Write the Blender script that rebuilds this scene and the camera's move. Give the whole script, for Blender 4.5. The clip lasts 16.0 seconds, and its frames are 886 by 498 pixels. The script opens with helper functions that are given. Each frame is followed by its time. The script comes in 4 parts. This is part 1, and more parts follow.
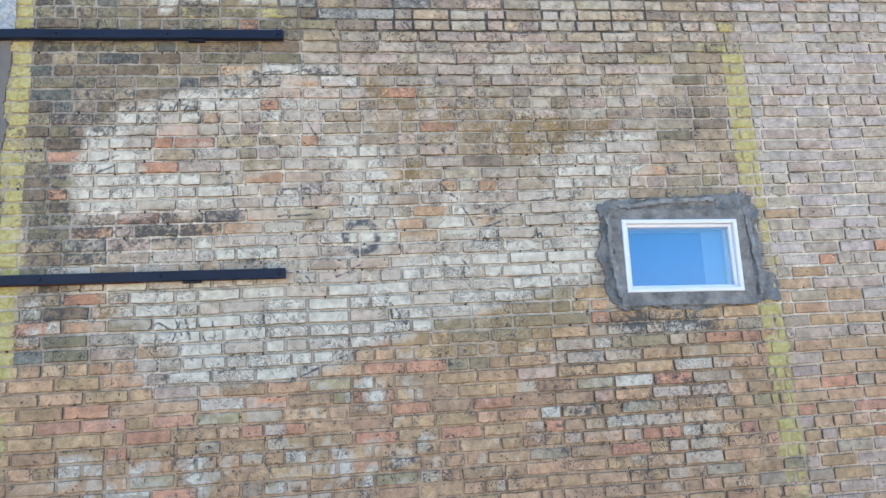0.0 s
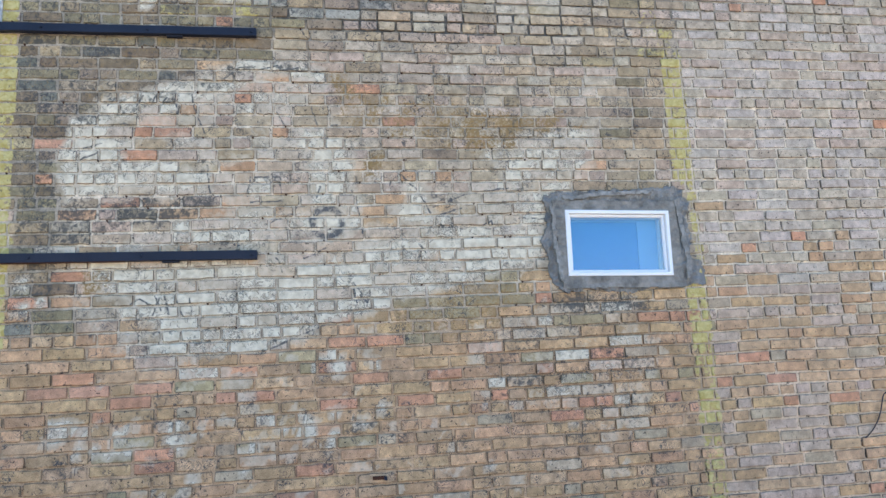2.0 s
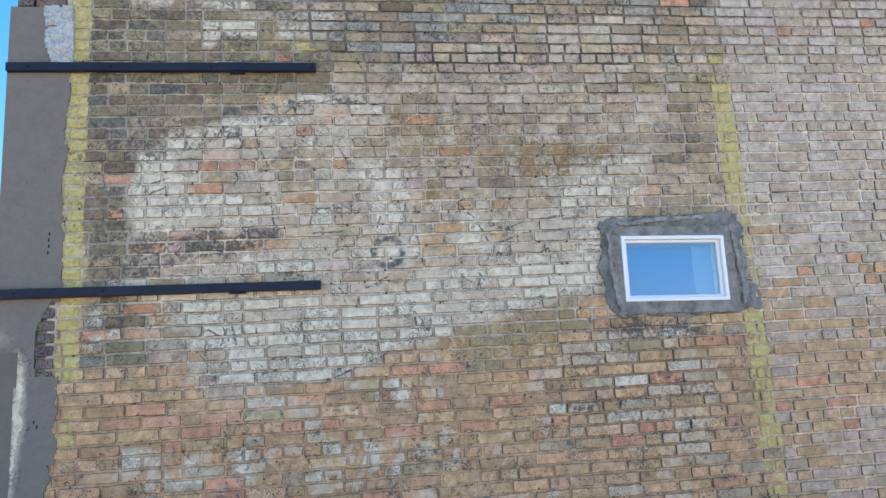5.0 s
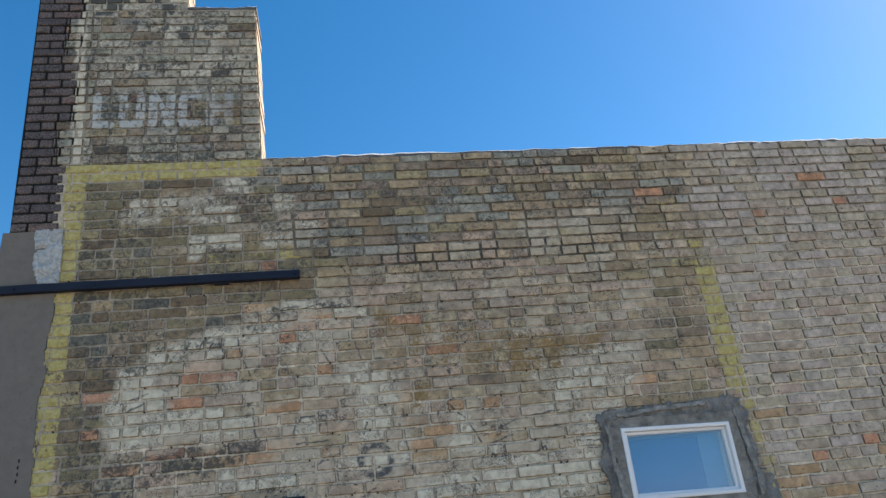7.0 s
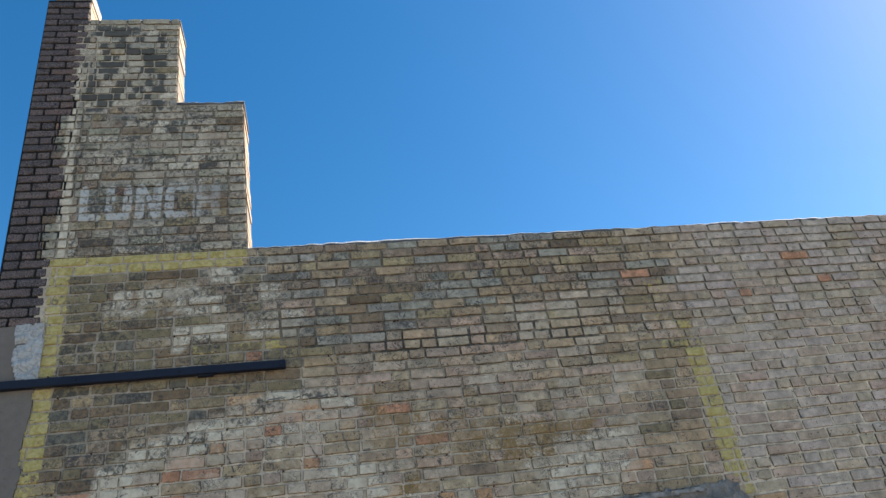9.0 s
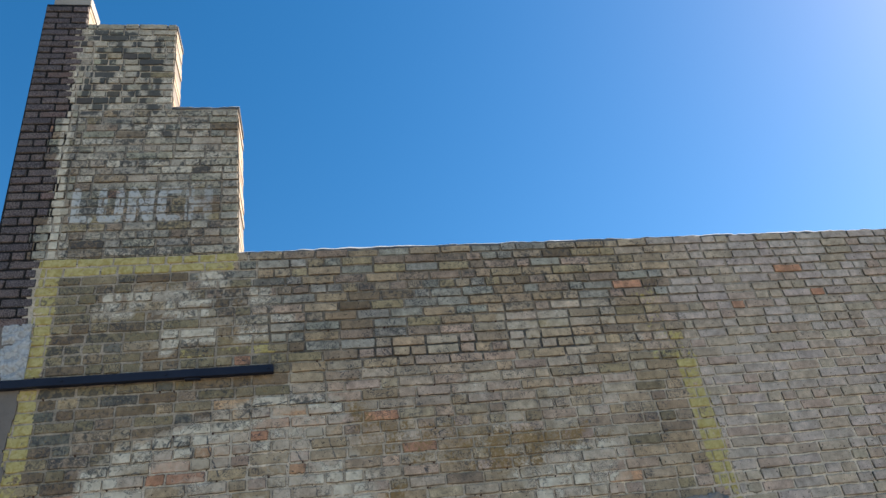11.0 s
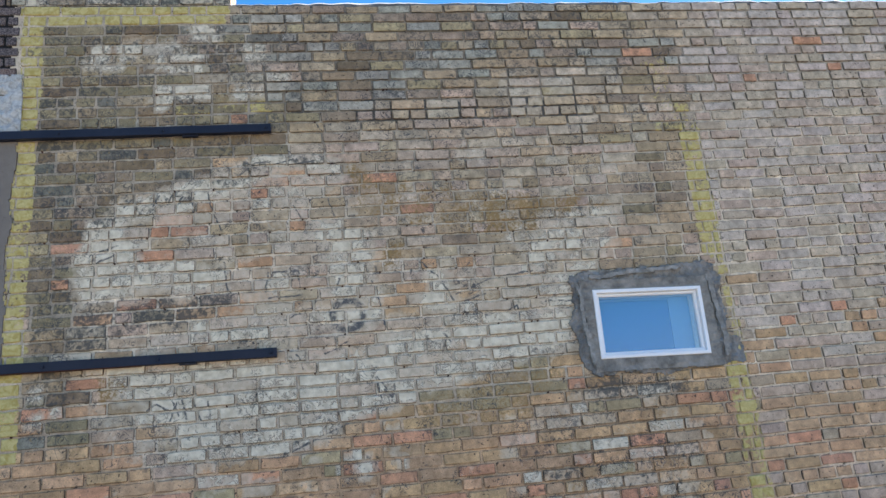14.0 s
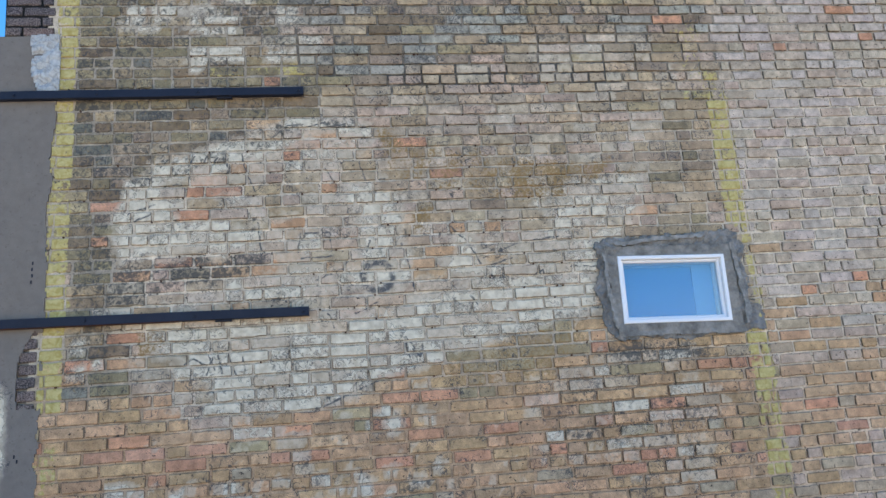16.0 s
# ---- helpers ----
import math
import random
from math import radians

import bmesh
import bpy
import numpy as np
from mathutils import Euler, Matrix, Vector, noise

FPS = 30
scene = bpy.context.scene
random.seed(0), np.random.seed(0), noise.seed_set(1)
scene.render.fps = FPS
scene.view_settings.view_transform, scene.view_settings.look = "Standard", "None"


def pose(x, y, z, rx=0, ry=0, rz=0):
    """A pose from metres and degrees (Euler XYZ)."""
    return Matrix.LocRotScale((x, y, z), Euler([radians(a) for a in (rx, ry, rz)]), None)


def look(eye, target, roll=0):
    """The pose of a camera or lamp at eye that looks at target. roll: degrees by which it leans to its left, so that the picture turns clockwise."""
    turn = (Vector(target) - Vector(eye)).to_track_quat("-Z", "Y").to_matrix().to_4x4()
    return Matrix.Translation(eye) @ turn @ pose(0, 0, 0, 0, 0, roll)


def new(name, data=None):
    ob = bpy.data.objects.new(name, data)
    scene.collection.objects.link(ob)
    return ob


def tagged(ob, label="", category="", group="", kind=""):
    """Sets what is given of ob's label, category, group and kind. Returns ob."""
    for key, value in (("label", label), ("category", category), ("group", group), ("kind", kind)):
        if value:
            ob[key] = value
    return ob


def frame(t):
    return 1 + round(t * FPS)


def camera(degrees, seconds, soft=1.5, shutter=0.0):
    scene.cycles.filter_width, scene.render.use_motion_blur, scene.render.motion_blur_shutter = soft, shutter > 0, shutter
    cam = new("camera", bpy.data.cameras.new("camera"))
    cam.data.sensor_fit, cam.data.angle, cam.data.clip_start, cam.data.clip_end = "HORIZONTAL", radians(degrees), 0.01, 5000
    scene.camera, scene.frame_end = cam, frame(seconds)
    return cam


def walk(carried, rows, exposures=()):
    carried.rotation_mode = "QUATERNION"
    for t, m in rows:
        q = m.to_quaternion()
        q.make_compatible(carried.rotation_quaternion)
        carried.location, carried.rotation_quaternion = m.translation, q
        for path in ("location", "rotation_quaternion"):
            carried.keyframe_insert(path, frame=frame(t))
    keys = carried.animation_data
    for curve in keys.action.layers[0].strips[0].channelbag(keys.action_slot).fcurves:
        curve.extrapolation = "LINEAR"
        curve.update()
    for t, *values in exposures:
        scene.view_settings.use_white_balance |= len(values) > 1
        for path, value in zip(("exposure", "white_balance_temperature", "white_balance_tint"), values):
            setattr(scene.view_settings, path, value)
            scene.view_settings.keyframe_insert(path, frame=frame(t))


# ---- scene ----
cam = camera(61.4, 16.0, soft=1.45)
PATH = [
    (0, (-0.086, 0.157, 1.681), (0.172, 2.095, 2.103), -3.5),
    (0.5, (-0.151, -0.009, 1.672), (0.109, 1.932, 2.081), -3.6),
    (1, (-0.13, -0.128, 1.667), (0.131, 1.815, 2.06), -3.9),
    (1.5, (-0.077, -0.208, 1.654), (0.205, 1.737, 2.027), -3.6),
    (2, (-0.072, -0.242, 1.66), (0.264, 1.698, 2.01), -3.1),
    (2.5, (-0.06, -0.258, 1.653), (0.289, 1.68, 2.0), -2.8),
    (3, (-0.058, -0.276, 1.643), (0.296, 1.662, 1.989), -2.7),
    (3.2, (-0.073, -0.275, 1.638), (0.265, 1.665, 1.987), -2.5),
    (5.3, (-0.322, -0.291, 1.751), (-0.035, 1.645, 2.163), -3.6),
    (5.5, (-0.322, -0.303, 1.732), (-0.02, 1.62, 2.191), -4.0),
    (5.7, (-0.298, -0.274, 1.74), (0.011, 1.628, 2.275), -4.4),
    (6, (-0.27, -0.271, 1.764), (0.043, 1.598, 2.406), -4.8),
    (6.5, (-0.199, -0.223, 1.791), (0.093, 1.593, 2.577), -5.9),
    (7, (-0.171, -0.234, 1.81), (0.117, 1.545, 2.677), -7.0),
    (7.5, (-0.171, -0.245, 1.802), (0.141, 1.484, 2.758), -8.2),
    (8, (-0.156, -0.225, 1.806), (0.17, 1.492, 2.779), -8.7),
    (8.5, (-0.155, -0.216, 1.821), (0.167, 1.49, 2.814), -8.7),
    (9, (-0.159, -0.215, 1.811), (0.171, 1.446, 2.876), -9.2),
    (9.2, (-0.148, -0.219, 1.802), (0.182, 1.407, 2.919), -9.3),
    (11.3, (-0.089, -0.17, 1.768), (0.238, 1.478, 2.854), -8.2),
    (11.5, (-0.081, -0.161, 1.767), (0.242, 1.517, 2.807), -7.8),
    (12, (-0.08, -0.153, 1.777), (0.236, 1.596, 2.694), -7.2),
    (12.5, (-0.069, -0.146, 1.775), (0.233, 1.656, 2.587), -6.6),
    (13, (-0.065, -0.14, 1.763), (0.237, 1.691, 2.508), -6.3),
    (13.5, (-0.065, -0.128, 1.751), (0.234, 1.743, 2.394), -6.0),
    (14, (-0.067, -0.122, 1.732), (0.225, 1.776, 2.293), -5.6),
    (14.5, (-0.079, -0.131, 1.727), (0.203, 1.78, 2.245), -5.1),
    (15, (-0.116, -0.149, 1.719), (0.159, 1.767, 2.222), -4.6),
    (15.5, (-0.145, -0.156, 1.715), (0.119, 1.766, 2.203), -4.2),
    (16, (-0.176, -0.191, 1.716), (0.081, 1.735, 2.187), -4.3),
]
EXPOSURES = [(0.0, 2.38, 6610, 20), (1.0, 2.14, 6610, 20), (3.0, 2.40, 6610, 20), (5.5, 1.9, 6650, 19), (6.0, 1.48, 6800, 18), (7.0, 1.24, 6900, 16), (8.0, 1.15, 6900, 16), (9.2, 1.2, 6900, 16), (11.3, 1.16, 6900, 16), (12.0, 1.36, 6900, 17), (13.0, 1.66, 6900, 19), (13.5, 1.54, 6850, 20), (14.5, 1.96, 6640, 20), (16.0, 2.0, 6640, 20)]
walk(cam, [(t, look(eye, target, roll)) for t, eye, target, roll in PATH], EXPOSURES)

# ---- world and sun ----
world = bpy.data.worlds.new("sky")
scene.world = world
world.use_nodes = True
SUN_AZ, SUN_EL = radians(76), radians(38)      # azimuth from +y towards +x
wn = world.node_tree.nodes
sky = wn.new("ShaderNodeTexSky")
sky.sky_type, sky.sun_disc = "NISHITA", False
sky.sun_elevation, sky.sun_rotation = SUN_EL, SUN_AZ
sky.air_density, sky.dust_density, sky.ozone_density = 1.0, 0.3, 1.0
deep = wn.new("ShaderNodeHueSaturation")
deep.inputs["Hue"].default_value = 0.496
deep.inputs["Saturation"].default_value = 1.45
world.node_tree.links.new(sky.outputs[0], deep.inputs["Color"])
world.node_tree.links.new(deep.outputs[0], wn["Background"].inputs[0])
wn["Background"].inputs[1].default_value = 0.088
sun = new("sun", bpy.data.lights.new("sun", "SUN"))
sun.data.energy, sun.data.angle, sun.data.color = 5.0, radians(0.5), (1.0, 0.94, 0.85)
sun.matrix_world = look((0, 0, 0), (-math.sin(SUN_AZ) * math.cos(SUN_EL), -math.cos(SUN_AZ) * math.cos(SUN_EL), -math.sin(SUN_EL)))


# black brush lines of the old picture: x and z of both ends of each
OUTLINE = [(-0.76, 3.38, -0.73, 3.24), (-0.73, 3.24, -0.68, 3.13), (-0.84, 3.31, -0.83, 3.17), (-0.67, 2.94, -0.65, 2.75), (-0.08, 3.29, -0.04, 3.16), (-0.04,
           3.16, 0.07, 3.19), (-0.28, 3.26, -0.23, 3.17), (0.14, 2.79, 0.17, 2.71), (0.17, 2.71, 0.2, 2.53), (-0.06, 2.75, -0.04, 2.81), (-0.15, 2.73, -0.2,
           2.65), (-0.2, 2.65, -0.35, 2.59), (0.44, 2.87, 0.53, 2.78), (0.53, 2.78, 0.6, 2.65), (0.62, 2.68, 0.82, 2.75), (0.64, 2.63, 0.79, 2.67), (-0.52, 1.87,
           -0.4, 1.87), (-0.4, 1.87, -0.28, 1.91), (-0.28, 1.91, -0.03, 2.01)]
EYE = [(-0.43, 2.87, -0.27, 2.87), (-0.27, 2.87, -0.26, 2.76), (-0.43, 2.86, -0.45, 2.76), (-0.43, 2.72, -0.25, 2.73), (0.91, 2.77, 1.08, 2.79), (1.04, 2.7,
       1.12, 2.7), (1.14, 2.6, 1.31, 2.6), (0.9, 2.55, 0.96, 2.59), (0.96, 2.59, 0.97, 2.53), (0.13, 2.24, 0.15, 2.13), (0.14, 2.24, 0.18, 2.17), (0.17,
       2.17, 0.21, 2.13), (0.21, 2.13, 0.23, 2.17), (0.52, 2.46, 0.56, 2.41)]
HATCH = [(-0.94, 2.2, -0.91, 2.12), (-0.89, 2.2, -0.87, 2.1), (-0.83, 2.18, -0.79, 2.08), (-0.76, 2.18, -0.75, 2.11), (-0.92, 2.19, -0.95, 2.1), (-1.07, 2.16,
         -1.02, 2.19), (-1.02, 2.19, -0.96, 2.15), (-1.38, 3.02, -1.24, 3.07), (-1.35, 2.97, -1.24, 3.03), (-0.29, 2.4, -0.26, 2.32), (-0.14, 2.39, -0.01,
         2.45), (-0.49, 3.53, -0.4, 3.54), (-0.37, 3.52, -0.27, 3.55), (-0.26, 3.52, -0.15, 3.54), (-1.21, 3.29, -1.17, 3.34), (-1.05, 3.3, -1.02, 3.35),
         (-0.98, 3.3, -0.95, 3.35), (-0.92, 3.3, -0.89, 3.34), (-0.57, 3.47, -0.52, 3.51)]
INK = OUTLINE + EYE + HATCH
RING_X, RING_Z, RING_R = -0.003, 2.597, 0.083
# the word LUNCH, stroke by stroke
WORD = [(-1.68, 5.14, -1.68, 4.91), (-1.68, 4.91, -1.59, 4.91), (-1.51, 5.14, -1.51, 4.93), (-1.50, 4.91, -1.41, 4.91), (-1.40, 5.14, -1.40, 4.93),
        (-1.32, 5.14, -1.32, 4.9), (-1.32, 5.14, -1.21, 4.9), (-1.21, 5.14, -1.21, 4.9), (-1.13, 5.11, -1.13, 4.93), (-1.12, 5.14, -1.03, 5.14), (-1.12, 4.9, -1.03, 4.9),
        (-0.95, 5.14, -0.95, 4.9), (-0.83, 5.14, -0.83, 4.9), (-0.95, 5.02, -0.83, 5.02)]


# ---- materials ----
def material(name, rough=0.9):
    m = bpy.data.materials.new(name)
    m.use_nodes = True
    b = m.node_tree.nodes["Principled BSDF"]
    b.inputs["Roughness"].default_value = rough
    b.inputs["Specular IOR Level"].default_value = 0.25
    return m, m.node_tree, b


class Kit:
    """Short names for the nodes of one material."""
    def __init__(self, tree):
        self.tree = tree

    def node(self, kind, **sockets):
        n = self.tree.nodes.new(kind)
        for key, value in sockets.items():
            self.put(n, key, value)
        return n

    def put(self, n, key, value):
        key = int(key[1:]) if key[0] == "i" and key[1:].isdigit() else key
        if hasattr(value, "is_output"):
            self.tree.links.new(value, n.inputs[key])
        else:
            n.inputs[key].default_value = value

    def math(self, op, a, b=0.0, clamp=False):
        n = self.node("ShaderNodeMath", i0=a, i1=b)
        n.operation, n.use_clamp = op, clamp
        return n.outputs[0]

    def noise(self, scale, detail=4.0, rough=0.6, at=None, warp=0.0):
        n = self.node("ShaderNodeTexNoise", Scale=scale, Detail=detail, Roughness=rough, Distortion=warp)
        self.put(n, "Vector", at if at else self.place())
        return n.outputs["Fac"]

    def place(self):
        return self.node("ShaderNodeNewGeometry").outputs["Position"]

    def mix(self, fac, a, b, blend="MIX"):
        n = self.tree.nodes.new("ShaderNodeMix")
        n.data_type, n.blend_type = "RGBA", blend
        for k, v in ((0, fac), (6, a), (7, b)):
            if hasattr(v, "is_output"):
                self.tree.links.new(v, n.inputs[k])
            else:
                n.inputs[k].default_value = v
        return n.outputs[2]

    def ramp(self, fac, a, b, lo=0.0, hi=1.0):
        n = self.node("ShaderNodeMapRange", i0=fac, i1=a, i2=b, i3=lo, i4=hi)
        return n.outputs[0]

    def attr(self, name):
        n = self.tree.nodes.new("ShaderNodeAttribute")
        n.attribute_name = name
        return n

    def bump(self, height, strength, distance):
        return self.node("ShaderNodeBump", Strength=strength, Distance=distance, Height=height).outputs["Normal"]

    def grey(self, v):
        return self.node("ShaderNodeCombineColor", i0=v, i1=v, i2=v).outputs[0]


def coated(name, relief, chips, inked=False, word=False, calm=1.0):
    """Clay or mortar under worn coats of white, yellow, black and ochre paint, each with its own share."""
    m, tree, b = material(name, 0.92)
    k = Kit(tree)
    clay = k.attr("clay").outputs["Color"]
    coat = k.attr("coat")
    rgb = k.node("ShaderNodeSeparateColor", i0=coat.outputs["Color"])
    grain = k.noise(160, 4, 0.65)
    blotch = k.noise(24, 3, 0.55)
    broad = k.noise(8, 2, 0.5)
    tone = k.math("MULTIPLY", k.ramp(grain, 0.3, 0.7, 1 - 0.22 * calm, 1 + 0.2 * calm), k.ramp(blotch, 0.3, 0.7, 1 - 0.24 * calm, 1 + 0.24 * calm))
    tone = k.math("MULTIPLY", tone, k.ramp(broad, 0.3, 0.7, 1 - 0.16 * calm, 1 + 0.16 * calm))
    col = k.mix(1.0, clay, k.grey(tone), "MULTIPLY")
    pits = k.ramp(k.noise(58, 2, 0.5), 0.66, 0.69)
    col = k.mix(k.math("MULTIPLY", pits, 0.85 * calm), col, (0.045, 0.035, 0.03, 1))
    fleck = k.noise(29, 3, 0.56, warp=0.9)
    wear = k.noise(36, 3, 0.6, warp=0.7)
    streak = k.node("ShaderNodeMapping", Vector=k.place(), Scale=(1.0, 1.0, 0.35)).outputs[0]
    drip = k.noise(30, 5, 0.65, at=streak)

    def share(cov, grainy, sharp=9.0):
        level = k.math("SUBTRACT", k.math("MULTIPLY", cov, 1.5), 0.25)
        spread = k.ramp(grainy, 0.28, 0.72)
        gap = k.math("SUBTRACT", level, spread)
        return k.math("ADD", k.math("MULTIPLY", gap, sharp), 0.5, True), gap

    torn = k.math("ADD", rgb.outputs[0], k.math("MULTIPLY", k.math("SUBTRACT", fleck, 0.5), 0.5))
    wash = k.math("MULTIPLY", k.math("ADD", k.ramp(torn, 0.20, 0.27 if calm == 1.0 else 0.7, 0.0, 0.45), k.ramp(torn, 0.27, 0.70 if calm == 1.0 else 1.0, 0.0, 0.5)), k.ramp(drip, 0.3, 0.7, 0.72, 1.1), True)
    col = k.mix(wash, col, k.mix(k.ramp(blotch, 0.35, 0.65), (0.50, 0.415, 0.305, 1), (0.615, 0.53, 0.41, 1)))
    ochre, _ = share(coat.outputs["Alpha"], k.noise(55, 4, 0.65, warp=0.5), 2.6)
    col = k.mix(ochre, col, (0.275, 0.178, 0.078, 1))
    white, gap = share(k.ramp(rgb.outputs[0], 0.30, 1.0), fleck, chips)
    col = k.mix(white, col, k.mix(k.ramp(blotch, 0.35, 0.65), (0.52, 0.445, 0.33, 1), (0.72, 0.64, 0.495, 1)))
    inked_edge = (0.062, 0.063, 0.066, 1)
    rim = k.math("SUBTRACT", 1.0, k.math("MULTIPLY", k.math("ABSOLUTE", k.math("SUBTRACT", gap, -0.04)), 13.0), True)
    rim = k.math("MULTIPLY", rim, k.ramp(rgb.outputs[0], 0.40, 0.6, 0.0, 0.7))
    col = k.mix(rim, col, inked_edge)
    touched = k.ramp(rgb.outputs[0], 0.03, 0.09)

    def scrawl(size, warp, sharp, patch, low, high):
        """Thin dark curling lines left by old paint and cracks, in patches."""
        line = k.noise(size, 1, 0.4, warp=warp)
        thin = k.math("SUBTRACT", 1.0, k.math("MULTIPLY", k.math("ABSOLUTE", k.math("SUBTRACT", line, 0.5)), sharp), True)
        where = k.math("MULTIPLY", k.ramp(k.noise(patch, 2, 0.5), 0.54, 0.60), k.ramp(rgb.outputs[0], 0.14, 0.34, low, high))
        broken = k.math("MULTIPLY", k.math("MULTIPLY", thin, 1.8, True), k.ramp(wear, 0.40, 0.50, 0.25, 1.0))
        return k.math("MULTIPLY", broken, k.math("MULTIPLY", where, touched))

    col = k.mix(scrawl(15, 1.8, 26.0, 5.0, 0.85, 0.62), col, inked_edge)
    col = k.mix(scrawl(27, 2.2, 17.0, 6.5, 0.85, 0.62), col, (0.06, 0.062, 0.065, 1))

    def reach(segments, wobble, near):
        """How far a point lies from the nearest of some brush lines."""
        spot = k.place()
        shift = k.node("ShaderNodeTexNoise", Scale=18.0, Detail=3.0, Vector=spot).outputs["Color"]
        wob = k.tree.nodes.new("ShaderNodeVectorMath")
        wob.operation, wob.inputs[1].default_value = "MULTIPLY_ADD", (wobble, 0.0, wobble)
        k.put(wob, "i0", shift)
        k.put(wob, "i2", spot)
        flat = k.node("ShaderNodeSeparateXYZ", i0=wob.outputs[0])
        px, pz = k.math("SUBTRACT", flat.outputs[0], wobble / 2), k.math("SUBTRACT", flat.outputs[2], wobble / 2)
        if near is None:
            rx, rz = k.math("SUBTRACT", px, RING_X), k.math("SUBTRACT", pz, RING_Z)
            r = k.math("SQRT", k.math("ADD", k.math("MULTIPLY", rx, rx), k.math("MULTIPLY", rz, rz)))
            near = k.math("MULTIPLY", k.math("ABSOLUTE", k.math("SUBTRACT", r, RING_R)), 0.24)
        for ax, az, bx, bz in segments:
            dx, dz = bx - ax, bz - az
            ll = dx * dx + dz * dz
            ox, oz = k.math("SUBTRACT", px, ax), k.math("SUBTRACT", pz, az)
            t = k.math("ADD", k.math("MULTIPLY", ox, dx / ll), k.math("MULTIPLY", oz, dz / ll), True)
            ex, ez = k.math("SUBTRACT", ox, k.math("MULTIPLY", t, dx)), k.math("SUBTRACT", oz, k.math("MULTIPLY", t, dz))
            near = k.math("MINIMUM", near, k.math("SQRT", k.math("ADD", k.math("MULTIPLY", ex, ex), k.math("MULTIPLY", ez, ez))))
        return near

    if inked:
        ink = k.math("MULTIPLY", k.ramp(reach(INK, 0.03, None), 0.0030, 0.0064, 1.0, 0.0), k.ramp(wear, 0.36, 0.52, 0.2, 0.92))
        col = k.mix(ink, col, (0.075, 0.078, 0.082, 1))
    yellow, _ = share(rgb.outputs[1], wear, 4)
    col = k.mix(yellow, col, k.mix(k.ramp(fleck, 0.35, 0.65), (0.40, 0.31, 0.098, 1), (0.56, 0.475, 0.215, 1)))
    dark, _ = share(rgb.outputs[2], wear, 2.4)
    col = k.mix(k.math("MULTIPLY", dark, 0.85), col, (0.062, 0.064, 0.062, 1))
    if word:
        paint = k.math("MULTIPLY", k.ramp(reach(WORD, 0.014, 9.0), 0.026, 0.032, 1.0, 0.0), k.ramp(fleck, 0.40, 0.52, 0.25, 0.85))
        fade = k.node("ShaderNodeSeparateXYZ", i0=k.place())
        col = k.mix(k.math("MULTIPLY", paint, k.ramp(fade.outputs[0], -1.15, -0.8, 1.0, 0.5)), col, (0.55, 0.55, 0.52, 1))
    tree.links.new(col, b.inputs["Base Color"])
    high = k.math("ADD", k.math("MULTIPLY", grain, 0.5), k.math("MULTIPLY", k.math("ADD", fleck, white), 0.5))
    tree.links.new(k.bump(high, relief, 0.004), b.inputs["Normal"])
    return m


def plain(name, c0, c1, scale, rough=0.9, relief=0.4, deep=0.003, metal=0.0, big=3.0):
    """Two shades mixed at a coarse and a fine scale."""
    m, tree, b = material(name, rough)
    k = Kit(tree)
    fine, wide = k.noise(scale, 6, 0.7), k.noise(big, 3, 0.6)
    f = k.math("ADD", k.math("MULTIPLY", k.ramp(fine, 0.3, 0.7), 0.5), k.math("MULTIPLY", k.ramp(wide, 0.35, 0.65), 0.5))
    tree.links.new(k.mix(f, (*c0, 1), (*c1, 1)), b.inputs["Base Color"])
    tree.links.new(k.bump(fine, relief, deep), b.inputs["Normal"])
    b.inputs["Metallic"].default_value = metal
    return m


BRICK = coated("worn_brick", 0.7, 14.0)
BRICK_INK = coated("worn_brick_with_brush_lines", 0.7, 14.0, True)
BRICK_WORD = coated("worn_brick_with_white_letters", 0.7, 14.0, word=True)
MORTAR = coated("old_mortar", 0.9, 5.0)
CORE = plain("rubble_core", (0.20, 0.17, 0.14), (0.32, 0.28, 0.23), 40)
STUCCO = coated("grey_stucco", 0.3, 2.0, calm=0.25)
STUCCO_OLD = plain("brown_stucco", (0.13, 0.115, 0.09), (0.19, 0.17, 0.14), 35, 0.95, 0.3, 0.002)
CEMENT = plain("fresh_cement", (0.09, 0.085, 0.077), (0.36, 0.34, 0.305), 30, 0.9, 1.0, 0.012, big=9.0)
CEMENT_WET = plain("blue_grey_cement", (0.105, 0.103, 0.098), (0.335, 0.325, 0.305), 30, 0.85, 1.0, 0.020, big=11.0)
VINYL = plain("white_vinyl", (0.74, 0.75, 0.77), (0.82, 0.82, 0.83), 90, 0.35, 0.03, 0.0005)
STEEL = plain("dark_painted_steel", (0.007, 0.011, 0.024), (0.016, 0.021, 0.038), 45, 0.55, 0.3, 0.001, big=5.0)
RUST = plain("rusted_steel", (0.09, 0.035, 0.018), (0.05, 0.025, 0.02), 60, 0.85, 0.5, 0.001)
COPING = plain("sooty_coping", (0.06, 0.06, 0.062), (0.20, 0.19, 0.175), 40, 0.9, 0.9, 0.006, big=9.0)
SUN_RIM = plain("sunlit_rim", (0.62, 0.60, 0.56), (0.78, 0.77, 0.74), 40, 0.9, 0.9, 0.004, big=9.0)
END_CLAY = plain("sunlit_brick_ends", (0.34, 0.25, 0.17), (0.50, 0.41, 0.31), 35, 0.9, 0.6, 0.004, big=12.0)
STONE = plain("cast_stone", (0.30, 0.27, 0.23), (0.42, 0.38, 0.33), 50, 0.9, 0.5, 0.003)
ROOFING = plain("roof_felt", (0.05, 0.05, 0.05), (0.09, 0.09, 0.088), 60)
